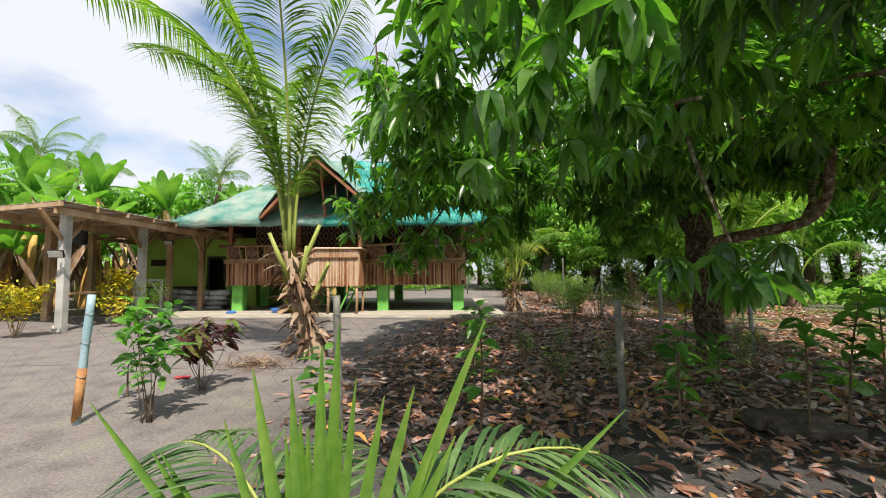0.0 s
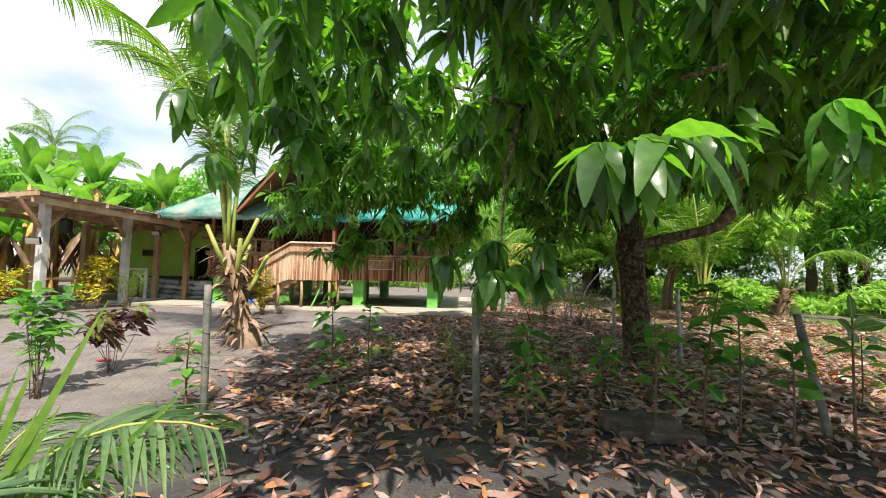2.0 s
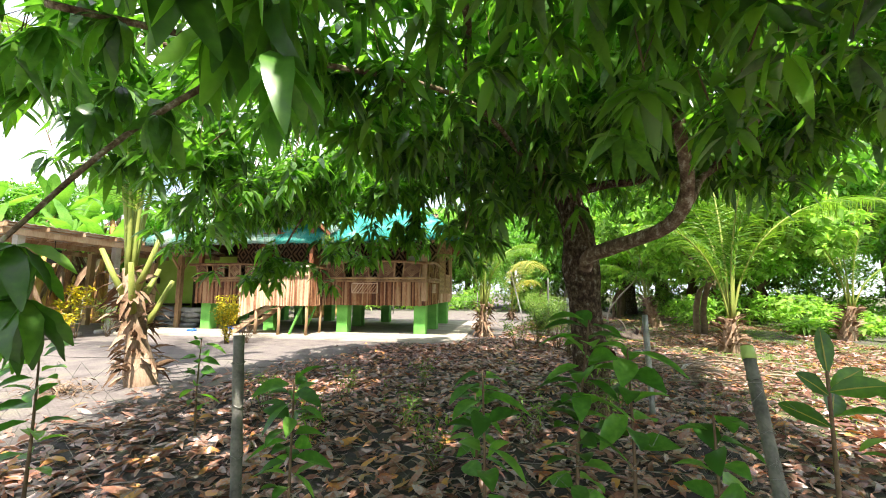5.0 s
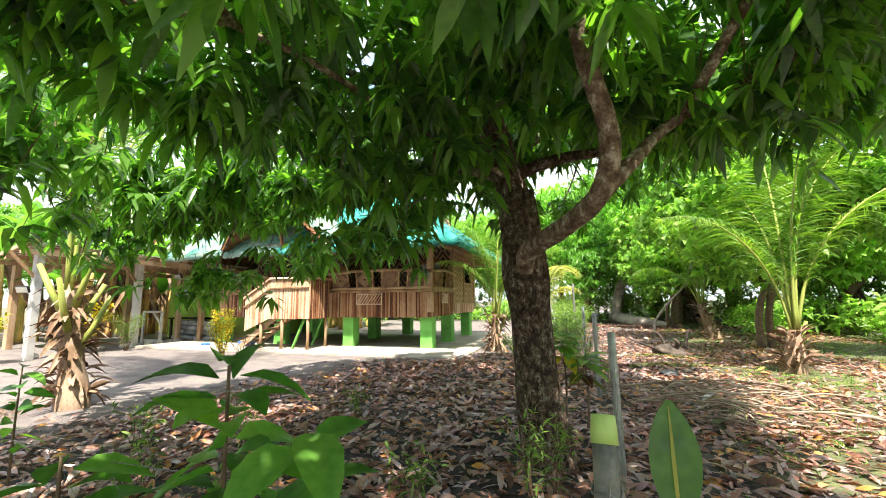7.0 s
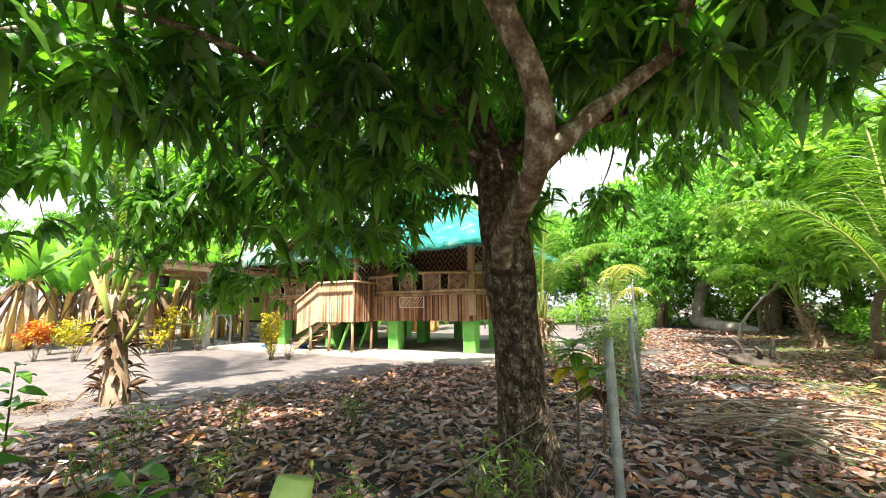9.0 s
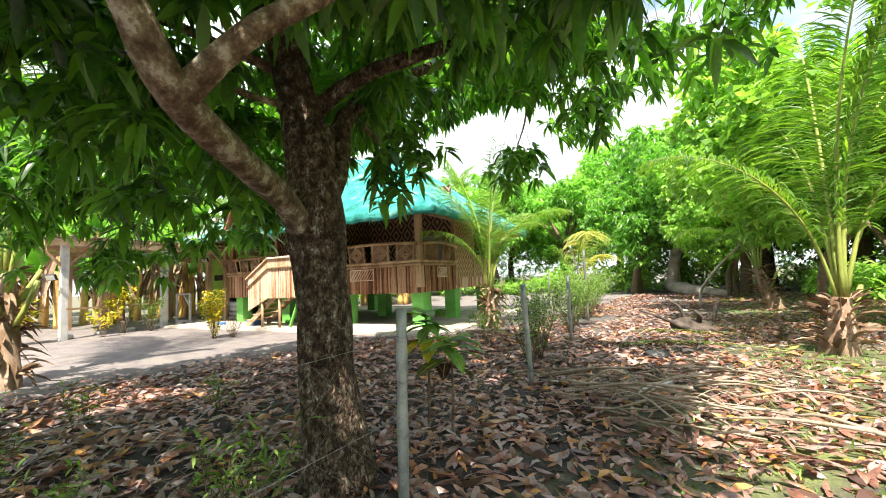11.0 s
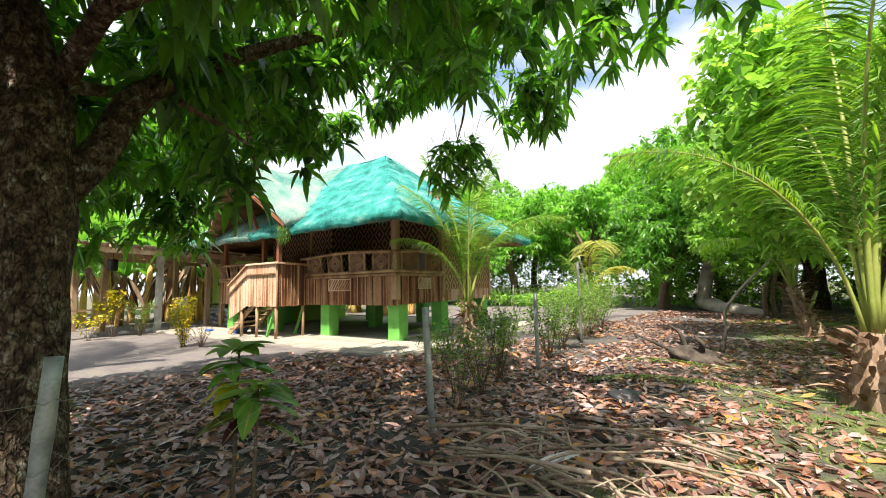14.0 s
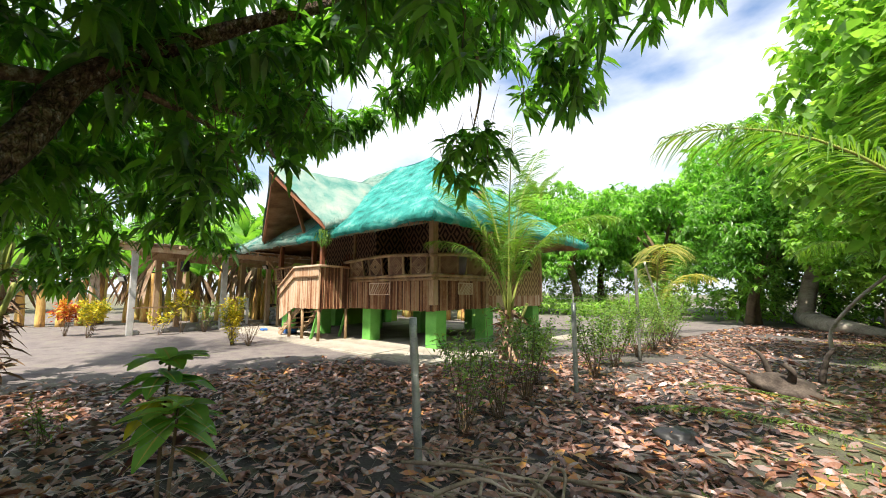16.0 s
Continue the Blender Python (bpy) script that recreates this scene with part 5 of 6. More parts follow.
def palm(name, base, lean, boot, fronds, label, cut=4, boot_r=0.28, group="", flare=-0.6):
    """A young coconut palm: fibrous boot of old leaf bases, cut stubs and fronds (kind, heading, roll, scale)."""
    t = thing(name, pose(*base), label, "palm", group)
    top = Vector((lean[0], lean[1], boot))
    bm = bmesh.new()
    path = [Vector((0, 0, -0.08)), Vector((0, 0, 0.1)), top * 0.35, top * 0.7, top]
    tube(bm, smooth_path(path, 3), [boot_r * 1.05, boot_r, boot_r * 0.95, boot_r * 0.92, boot_r * 0.85, boot_r * 0.8, boot_r * 0.75, boot_r * 0.7, boot_r * 0.64, boot_r * 0.58, boot_r * 0.52, boot_r * 0.48, boot_r * 0.45], 12, True, 0.35)
    part("trunk", bm, M_FIBRE, t, "fibrous brown trunk wrapped in old leaf bases", None, True)
    n = int(46 + 60 * boot)
    hgt = rng.uniform(0.05, 1.0, n)
    a = rng.uniform(0, 2 * math.pi, n)
    P = np.array([tuple(top * h) for h in hgt]) + np.stack([np.cos(a), np.sin(a), np.zeros(n)], 1) * (boot_r * (1.0 - 0.45 * hgt))[:, None] * 0.85
    D = np.stack([np.cos(a) * 0.7, np.sin(a) * 0.7, rng.uniform(flare, 0.9, n)], 1)
    V, Q = leaf_arrays(P, D, rng.uniform(0.15, 0.5, n), rng.uniform(0.02, 0.055, n), 0.35, 0.6, 3)
    tagged(part("dry_sheath", np_mesh("dry_sheath", V, Q), M_FIBRE, t, "torn dry leaf sheaths"), kind="stuff")
    for i in range(cut):
        h = 0.45 + 0.5 * i / max(1, cut)
        o = top * h
        ang = 2.4 * i + 0.7
        bm = bmesh.new()
        d = Vector((math.cos(ang) * 0.38, math.sin(ang) * 0.38, 1)).normalized()
        tube(bm, [o + Vector((math.cos(ang), math.sin(ang), 0)) * boot_r * 0.4, o + d * 0.35 + Vector((math.cos(ang), math.sin(ang), 0)) * boot_r * 0.6, o + d * random.uniform(0.6, 1.05) + Vector((math.cos(ang), math.sin(ang), 0)) * boot_r * 0.7], [0.06, 0.045, 0.035], 6)
        part("cut_stalk", bm, M_RACHIS, t, "cut green frond stalk", None, True)
    for kind, hd, roll, sc in fronds:
        add_frond(t, kind, top * 0.93 + Vector((math.cos(radians(hd)), math.sin(radians(hd)), 0)) * 0.06, hd, roll, sc)
    return t


palm("coconut_palm", (-1.5, 6.9, 0), (-0.5, 0.0, 1.85), 1.85, [("bow", 188, 0, 1.12), ("bow", 176, 0, 0.95), ("steep", 286, 0, 1.15), ("steep", 350, 0, 1.05), ("tall", 110, 0, 1.1), ("steep", 215, 8, 1.15), ("tall", 150, 0, 1.1)],
     "young coconut palm with tall green fronds and fibrous cut base", 7, 0.22)
palm("coconut_palm", (1.95, 15.7, 0), (0.02, 0.0, 1.1), 1.1, [("steep", 200, 0, 0.86), ("sweep", 50, 0, 0.68), ("steep", 90, 0, 0.88), ("sweep", 75, 0, 0.6), ("tall", 120, 0, 0.75), ("steep", 320, 0, 0.84), ("sweep", 330, 0, 0.55), ("tall", 250, 0, 0.66), ("sweep", 235, 0, 0.5)],
     "slender young coconut palm beside the house wall", 3, 0.2)
palm("coconut_palm", (8.75, 14.75, 0), (0.08, 0.0, 0.85), 0.85, [("sweep", 214, 0, 0.72), ("steep", 90, 0, 1.1), ("tall", 45, 0, 1.0), ("steep", 335, 0, 1.15), ("tall", 110, 0, 0.95), ("sweep", 10, 0, 0.95), ("steep", 290, 0, 1.05)],
     "young coconut palm with long arching fronds and split brown base", 1, 0.24, flare=0.3)
palm("coconut_palm", (8.3, 22.6, 0), (-0.35, 0.0, 1.3), 1.3, [("tall", 180, 0, 0.85), ("steep", 215, 0, 0.85), ("tall", 100, 0, 0.85), ("arch", 150, 0, 0.7), ("steep", 300, 0, 0.85), ("tall", 20, 0, 0.85), ("low", 250, 0, 0.8)],
     "leaning young coconut palm among orchard trees", 1, 0.26, flare=0.3)
palm("coconut_palm", (13.5, 19.5, 0), (0.2, 0.0, 1.1), 1.1, [("tall", 180, 0, 0.85), ("steep", 225, 0, 0.85), ("tall", 90, 0, 0.85), ("steep", 300, 0, 0.85), ("arch", 0, 0, 0.7), ("tall", 140, 0, 0.8)],
     "young coconut palm standing in thin grass", 1, 0.26, flare=0.3)
palm("coconut_seedling", (1.5, 24.2, 0), (0, 0, 0.5), 0.5, [("yellow", 300, 0, 1.9), ("yellow", 60, 0, 1.3), ("short", 240, 0, 1.0), ("short", 330, 0, 0.9)],
     "small coconut palm with one yellowing frond", 1, 0.15)


def near_seedling(base):
    t = thing("coconut_seedling", pose(*base), "young coconut seedling with stiff green blades on the sand", "palm")
    n = 26
    for k in range(n):
        f = k / (n - 1)
        a = radians(188 - 180 * f) + rng.normal(0, 0.12)
        el = radians(48 + 38 * math.sin(math.pi * f)) + rng.normal(0, 0.05)
        D = np.array([(math.cos(a) * math.cos(el), 0.45 * math.sin(a) * math.cos(el), math.sin(el))])
        V, Q = leaf_arrays(np.array([(0.05 * math.cos(a), 0.02, 0.06)]), D, rng.uniform(0.85, 1.12) + 0.28 * (k % 5 == 0), rng.uniform(0.017, 0.027), 0.05, 0.55, 5, peak=0.5, N=np.array([(0.15, -1.0, 0.3)]))
        part("blade", np_mesh("blade", V, Q), M_FROND, t, "stiff folded bright green blade")
    for hd, roll, sc in ((160, 0, 0.72), (20, 0, 0.8), (58, 10, 0.62), (338, 0, 0.72), (118, 0, 0.6), (205, 0, 0.55)):
        add_frond(t, "baby", Vector((0, 0, 0.06)), hd, roll, sc, "arching dark green frond")


near_seedling((1.36, 1.66, 0))


# ---- bananas ----
def banana_leaf_mesh(length, half, droop):
    n = 16
    V, Q = [], []
    for i in range(n + 1):
        s = i / n
        w = half * (math.sin(math.pi * min(1, 0.08 + 0.9 * s)) ** 0.55) if i < n else 0.02
        x, z = length * (s - 0.12 * s * s), length * (0.25 * s - droop * s * s)
        for y, dz in ((-w, -0.16 * w), (-w * 0.5, 0.05 * w), (0, -0.03), (w * 0.5, 0.05 * w), (w, -0.16 * w)):
            V.append((x + random.uniform(-0.03, 0.03), y * random.uniform(0.9, 1.05), z + dz + 0.03 * random.random()))
    for i in range(n):
        for k in range(4):
            a = i * 5 + k
            Q.append((a, a + 1, a + 6, a + 5))
    me = np_mesh("banana_leaf", V, Q)
    me.materials.append(M_BANANA)
    return me


BLEAF = [banana_leaf_mesh(2.6, 0.31, 0.35), banana_leaf_mesh(2.4, 0.33, 0.12), banana_leaf_mesh(2.5, 0.3, 0.75)]


def banana(x, y, h, leaves, seed):
    r = random.Random(seed)
    t = thing("banana_plant", pose(x, y, 0), "banana plant with dry yellow-brown stem and broad green leaves", "banana plant", "banana grove")
    bm = bmesh.new()
    lx, ly = r.uniform(-0.15, 0.15), r.uniform(-0.15, 0.15)
    tube(bm, smooth_path([(0, 0, -0.05), (lx * 0.3, ly * 0.3, h * 0.4), (lx, ly, h)], 4), [0.17, 0.165, 0.16, 0.155, 0.15, 0.14, 0.13, 0.12, 0.1], 9, True, 0.15)
    part("stem", bm, M_BSTEM, t, "", None, True)
    for i in range(leaves):
        part("leaf", BLEAF[i % 3], None, t, "", Matrix.Translation((lx, ly, h - 0.05)) @ pose(0, 0, 0, 0, -r.uniform(25, 75), 360 * i / max(1, leaves) + r.uniform(-25, 25)))
    if leaves:
        n = 7
        a = np.array([r.uniform(0, 6.28) for _ in range(n)])
        P = np.stack([np.full(n, lx) + 0.12 * np.cos(a), np.full(n, ly) + 0.12 * np.sin(a), np.full(n, h - 0.1)], 1)
        V, Q = leaf_arrays(P, np.stack([np.cos(a) * 0.5, np.sin(a) * 0.5, np.full(n, -0.8)], 1), h * 0.6, 0.1, 0.25, 0.7, 4)
        part("dead_leaves", np_mesh("dead_leaves", V, Q), M_FIBRE, t)


rb = random.Random(3)
for i in range(46):
    bx, by = rb.uniform(-22, -15.4), rb.uniform(6.5, 23)
    if i > 25:
        bx, by = rb.uniform(-15, -8), rb.uniform(21, 25)
    banana(bx, by, rb.uniform(2.0, 3.4), rb.choice((0, 4, 6)) if i % 3 else 6, i)
for i, (bx, by, bh, bl) in enumerate(((-17.0, 15.6, 5.0, 8), (-15.9, 18.2, 4.8, 8), (-14.0, 21.0, 4.8, 6), (-19.0, 14.0, 5.0, 8), (-18.6, 11.5, 4.6, 7), (-10.2, 23.5, 5.6, 5), (-20.5, 16.2, 5.2, 8), (-16.3, 13.4, 3.6, 6), (-22.4, 8.6, 4.0, 6), (-16.4, 9.8, 3.4, 5), (-12.5, 22.2, 4.6, 6))):
    banana(bx, by, bh, bl, 90 + i)


for i in range(26):
    banana(rb.uniform(-17.2, -15.6), 5.0 + i * 0.68 + rb.uniform(-0.2, 0.2), rb.uniform(2.2, 3.2), 0 if i % 3 else 4, 140 + i)


# ---- background trees ----
def bg_tree(name, h, r, trunk_h, seed, n=1500, leaf=0.2, label="", stems=1, lo=0.25, mt=None, ratio=0.2, girth=1.0):
    """A broad tree: forked trunk and a lobed crown of many leaf whorls with gaps."""
    q = random.Random(seed)
    t = thing(name, pose(0, 0, 0), label, "tree")
    bm = bmesh.new()
    ends = []
    for s in range(stems):
        bx, by = (q.uniform(-0.5, 0.5), q.uniform(-0.5, 0.5)) if s else (0, 0)
        top = Vector((q.uniform(-0.7, 0.7), q.uniform(-0.7, 0.7), trunk_h))
        path = smooth_path([(bx, by, -0.1), (bx + q.uniform(-0.2, 0.2), by + q.uniform(-0.2, 0.2), trunk_h * 0.5), tuple(top)], 4)
        tube(bm, path, [girth * (0.26 - 0.1 * i / (len(path) - 1)) for i in range(len(path))], 8, True, 0.3)
        for k in range(5):
            a = q.uniform(0, 6.28)
            e = top + Vector((math.cos(a) * r * 0.65, math.sin(a) * r * 0.65, q.uniform(0.15, 0.7) * (h - trunk_h)))
            mid = top.lerp(e, 0.5) + Vector((0, 0, 0.25))
            pth = smooth_path([tuple(top), tuple(mid), tuple(e)], 3)
            tube(bm, pth, [girth * (0.13 - 0.1 * i / (len(pth) - 1)) for i in range(len(pth))], 6, True, 0.2)
            ends.append(e)
    part("trunk", bm, M_TWIG if seed % 2 else M_BARK, t, "", None, True)
    lobes = []
    for e in ends:
        lobes.append((e, r * q.uniform(0.3, 0.45)))
    for k in range(9):
        a, rr = q.uniform(0, 6.28), r * math.sqrt(q.uniform(0.05, 0.75))
        z = trunk_h + (h - trunk_h) * q.uniform(lo - 0.25, 0.95 - 0.6 * rr / r)
        lobes.append((Vector((math.cos(a) * rr, math.sin(a) * rr, z)), r * q.uniform(0.28, 0.45)))
    C = []
    while len(C) < n:
        c, s = q.choice(lobes)
        d = Vector((q.gauss(0, 1), q.gauss(0, 1), q.gauss(0, 1))).normalized() * s * (q.uniform(0.55, 1.0))
        d.z *= 0.75
        C.append(tuple(c + d))
    V, Q = whorls(np.array(C), 7, leaf, leaf * ratio, tilt=-0.2, droop=0.4, seg=2)
    part("crown", np_mesh("crown", V, Q), mt or M_FARLEAF, t)
    return t


TREES = [bg_tree("orchard_tree", 9.5, 4.2, 3.2, 11, 2200, 0.34, "spreading green orchard tree with dense crown"),
         bg_tree("orchard_tree", 11.5, 4.6, 4.0, 12, 2300, 0.36, "tall green tree with pale bent trunk", 2),
         bg_tree("orchard_tree", 7.6, 3.4, 2.7, 13, 1900, 0.3, "low leafy orchard tree with hanging branches", 2, 0.2),
         bg_tree("light_tree", 9.0, 3.6, 2.8, 15, 2600, 0.26, "light green broad-leaved tree with thin crown", 2, 0.25, M_BRIGHT, 0.36, 0.45)]
SPOTS = [(0, 4.5, 37, 1.3), (1, 8.5, 34, 1.2), (2, 12, 33, 1.25), (0, 16, 34, 1.3), (1, 1.0, 42, 1.3), (2, 6.3, 42, 1.5), (0, 19.5, 28, 1.2), (2, 23, 22, 1.2), (1, 24, 31, 1.3),
         (0, -4, 38, 1.15), (2, -9, 35, 1.35), (0, -14, 34, 1.2), (2, -19, 32, 1.35), (0, -25, 29, 1.15), (2, -29, 24, 1.2), (0, -31, 17, 1.1), (2, -29, 10, 1.2), (0, -34, 2, 1.1),
         (1, 12, 43, 1.3), (0, 28, 40, 1.4), (2, 27, 18, 1.3), (0, 29, 12, 1.2), (2, 27, 5, 1.2), (0, 24, -4, 1.2), (1, 14, -14, 1.2), (0, 3, -17, 1.1), (2, -8, -15, 1.1), (0, -20, -10, 1.1),
         (2, 8.5, 37.5, 1.1), (2, 14.5, 29.5, 0.95), (0, -2, 47, 1.3), (2, -6, 43, 1.3), (2, 2.4, 32.5, 0.95), (3, 11.5, 27, 1.1), (0, 7.5, 31.5, 1.05), (0, -11, 42, 1.4), (0, -18, 40, 1.4), (3, 9.4, 19.6, 0.98), (3, 15.5, 31, 0.95), (3, 7.2, 28.5, 0.85)]
first = set()
for k, x, y, s in SPOTS:
    rz = random.uniform(0, 360)
    if k not in first:
        first.add(k)
        TREES[k].matrix_basis = pose(x, y, 0, 0, 0, rz)
        TREES[k].scale = (s, s, s)
    else:
        c = copy_thing(TREES[k], pose(x, y, 0, 0, 0, rz))
        c.scale = (s, s, s)


def far_palm(x, y, h, seed):
    q = random.Random(seed)
    t = thing("tall_coconut_palm", pose(x, y, 0), "tall coconut palm with drooping crown behind the yard", "palm", "far palms")
    bm = bmesh.new()
    top = Vector((q.uniform(-1, 1), q.uniform(-1, 1), h))
    tube(bm, smooth_path([(0, 0, -0.1), (top.x * 0.3, top.y * 0.3, h * 0.5), tuple(top)], 5), [0.2 - 0.007 * i for i in range(11)], 8)
    part("trunk", bm, M_TWIG, t, "", None, True)
    for i in range(13):
        add_frond(t, q.choice(("tall", "arch", "low")), top, i * 360 / 13 + q.uniform(-12, 12), q.uniform(-20, 20), q.uniform(0.65, 0.85))


far_palm(-24.5, 20, 7.0, 1)
far_palm(-21.5, 26.5, 8.2, 2)
far_palm(-30, 22, 9.5, 3)
far_palm(-12, 34, 8.5, 5)


def undergrowth():
    """Low far shrubs that close the view under the trees."""
    C = []
    while len(C) < 19000:
        a = random.uniform(-0.35, 2.6)
        R = random.uniform(18, 42)
        x, y = 2 + R * math.cos(a), 6 + R * math.sin(a)
        if x < 9.5 and R < 27 or noise.noise(Vector((x * 0.3, y * 0.3, 4.0))) < -0.12:
            continue
        top = 0.35 + 2.0 * max(0, noise.noise(Vector((x * 0.22, y * 0.22, 0))) + 0.2) + max(0.0, R - 22) * 0.06 + max(0.0, R - 29) * 0.28
        C.append((x, y, 0.1 + top * random.random() ** 0.7))
    V, Q = whorls(np.array(C), 6, 0.36, 0.07, tilt=0.2, droop=0.4, seg=2)
    solid("undergrowth", np_mesh("undergrowth", V, Q), M_BRIGHT, "green undergrowth beneath the orchard trees", "shrubs", kind="stuff")


undergrowth()


# ---- shrubs and saplings ----
def shrub(name, x, y, h, r, stems, n, leaf, width, material, label, category="shrub", group="", base=0.15, seed=0, up=0.4, lean=(0, 0)):
    """Thin stems from one root that carry small leaves."""
    q = random.Random(seed + int(x * 10) + int(y * 7))
    t = thing(name, pose(x, y, 0), label, category, group)
    bm = bmesh.new()
    tips = []
    for i in range(stems):
        a = q.uniform(0, 6.28)
        rr = r * q.uniform(0.3, 1.0)
        e = Vector((math.cos(a) * rr + lean[0], math.sin(a) * rr + lean[1], h * q.uniform(0.65, 1.0)))
        path = smooth_path([(q.uniform(-0.05, 0.05), q.uniform(-0.05, 0.05), -0.04), (e.x * 0.5 + q.uniform(-0.06, 0.06), e.y * 0.5 + q.uniform(-0.06, 0.06), e.z * 0.5), tuple(e)], 4)
        tube(bm, path, [0.0018 + 0.0045 * (1 - k / 8) * (h / 1.2) for k in range(9)], 5)
        tips.append(path)
    tagged(part("branching", bm, M_TWIG, t, "", None, True), kind="stuff")
    P = []
    for _ in range(n):
        path = q.choice(tips)
        f = (base + (1 - base) * math.sqrt(q.random())) * 7.99
        p = path[int(f)].lerp(path[int(f) + 1], f % 1)
        P.append(tuple(p + Vector((q.gauss(0, 1), q.gauss(0, 1), q.gauss(0, 0.7))) * (r * 0.12)))
    P = np.array(P)
    D = np.stack([rng.normal(0, 1, n), rng.normal(0, 1, n), rng.normal(up, 0.5, n)], 1)
    V, Q = leaf_arrays(P, D, leaf * rng.uniform(0.6, 1.15, n), width * rng.uniform(0.8, 1.2, n), 0.25, 0.3, 3)
    tagged(part("foliage", np_mesh("foliage", V, Q), material, t), kind="stuff")
    return t


def sapling(x, y, h, label, leaves=30, leaf=0.21, width=0.046, material=None, seed=0, lean=(0, 0), crown=0.25, up=0.25):
    """A single stem with broad leaves in spirals."""
    q = random.Random(seed + int(x * 31) + int(y * 17))
    t = thing("sapling", pose(x, y, 0), label, "sapling", "saplings along the fence")
    bm = bmesh.new()
    path = smooth_path([(0, 0, -0.04), (lean[0] * 0.4 + q.uniform(-0.02, 0.02), lean[1] * 0.4, h * 0.5), (lean[0], lean[1], h)], 5)
    tube(bm, path, [0.013 - 0.0008 * k for k in range(11)], 6)
    part("stem", bm, M_TWIG, t, "", None, True)
    s = np.array([crown + (1 - crown) * ((i + 0.5) / leaves) ** 0.8 for i in range(leaves)])
    P = np.array([tuple(path[min(9, int(k * 9.99))].lerp(path[min(10, int(k * 9.99) + 1)], (k * 9.99) % 1)) for k in s])
    a = np.arange(leaves) * 2.4 + rng.normal(0, 0.3, leaves)
    el = rng.normal(up, 0.3, leaves)
    D = np.stack([np.cos(a) * np.cos(el), np.sin(a) * np.cos(el), np.sin(el)], 1)
    P = P + D * 0.03
    V, Q = leaf_arrays(P, D, leaf * rng.uniform(0.65, 1.15, leaves), width * rng.uniform(0.85, 1.2, leaves), 0.35, 0.35, 4)
    tagged(part("foliage", np_mesh("foliage", V, Q), material or M_SAPLEAF, t), kind="stuff")


sapling(1.67, 4.05, 1.15, "thin green sapling with broad leaves in dark soil", 24)
sapling(0.17, 3.98, 0.75, "small green sapling beside a fence pipe", 18)
sapling(3.46, 4.43, 0.95, "leafy green sapling between fence posts", 30)
sapling(5.08, 4.86, 1.34, "bushy bright green sapling near the fence", 44, 0.22, 0.05, lean=(0.1, -0.1))
sapling(7.3, 6.3, 0.82, "dark green sapling with long broad leaves", 16, 0.27, 0.055)
sapling(1.48, 5.43, 1.0, "thin green sapling in leaf litter", 18)
shrub("leafy_shrub", -1.68, 3.9, 1.15, 0.38, 8, 150, 0.2, 0.042, M_SAPLEAF, "bright green leafy shrub on grey sand", base=0.35, up=0.2)
sapling(-2.6, 4.5, 0.5, "small green seedling on grey sand", 24, 0.12, 0.03)
sapling(4.3, 5.6, 0.7, "low green sapling in leaf litter", 22)


def glossy_plant(x, y, leaves):
    """Upright stem with a few big glossy leaves, each with a pale midrib: (height, heading, rise, length, half width)."""
    t = thing("broad_leaf_plant", pose(x, y, 0), "plant with large glossy ribbed green leaves by the fence", "plant")
    bm = bmesh.new()
    tube(bm, smooth_path([(0, 0, -0.04), (0.01, 0.02, 0.5), (0, 0, max(l[0] for l in leaves) + 0.02)], 4), [0.014 - 0.0008 * k for k in range(9)], 7)
    part("stem", bm, M_TWIG, t, "", None, True)
    for z, hd, rise, ln, w in leaves:
        D = np.array([(math.cos(radians(hd)) * math.cos(radians(rise)), math.sin(radians(hd)) * math.cos(radians(rise)), math.sin(radians(rise)))])
        face = np.array([(0.15, -0.85, 0.45)])
        V, Q = leaf_arrays(np.array([(0.0, 0.0, z)]), D, ln, w, 0.08, 0.3, 14, peak=0.55, N=face)
        side = np.arange(len(V)) % 3
        V[:, 1] -= np.where(side == 1, 0.0, 0.0035 * np.sin(np.arange(len(V)) // 3 * 2.4))
        lf = part("leaf", np_mesh("leaf", V, Q), M_LEAF, t, "large glossy ribbed leaf")
        V, Q = leaf_arrays(np.array([(0.0, -0.004, z)]), D, ln * 0.96, 0.0035, 0.08, 0.3, 8, N=face)
        part("midrib", np_mesh("midrib", V, Q), M_FRONDY, lf, "pale midrib")


glossy_plant(6.27, 4.86, ((1.1, 100, 84, 0.25, 0.042), (1.03, 15, 36, 0.2, 0.042), (1.0, 200, 38, 0.2, 0.045), (1.02, 330, 22, 0.22, 0.05), (0.9, 60, 30, 0.22, 0.05), (0.85, 150, 25, 0.22, 0.05)))
sapling(5.75, 4.75, 0.9, "glossy broad-leaved plant by the fence", 12, 0.24, 0.06, crown=0.4)
sapling(5.38, 4.86, 1.18, "glossy green broad-leaved sapling at the fence", 14, 0.26, 0.06, crown=0.5)
sapling(4.6, 4.62, 1.05, "dark green broad-leaved sapling at the fence", 18, 0.24, 0.055, crown=0.35)
shrub("croton", -1.88, 4.86, 0.95, 0.42, 8, 210, 0.21, 0.036, M_REDLEAF, "croton with dark purple and green drooping leaves", base=0.55, up=-0.2)
shrub("yellow_croton", -9.3, 7.7, 1.25, 0.55, 16, 900, 0.13, 0.024, M_YLEAF, "bushy yellow-leaved croton before the shed", base=0.4, group="yellow crotons")
shrub("yellow_croton", -9.6, 10.3, 1.7, 0.45, 9, 420, 0.17, 0.026, M_YLEAF, "tall loose yellow-leaved croton before the shed", base=0.45, group="yellow crotons")
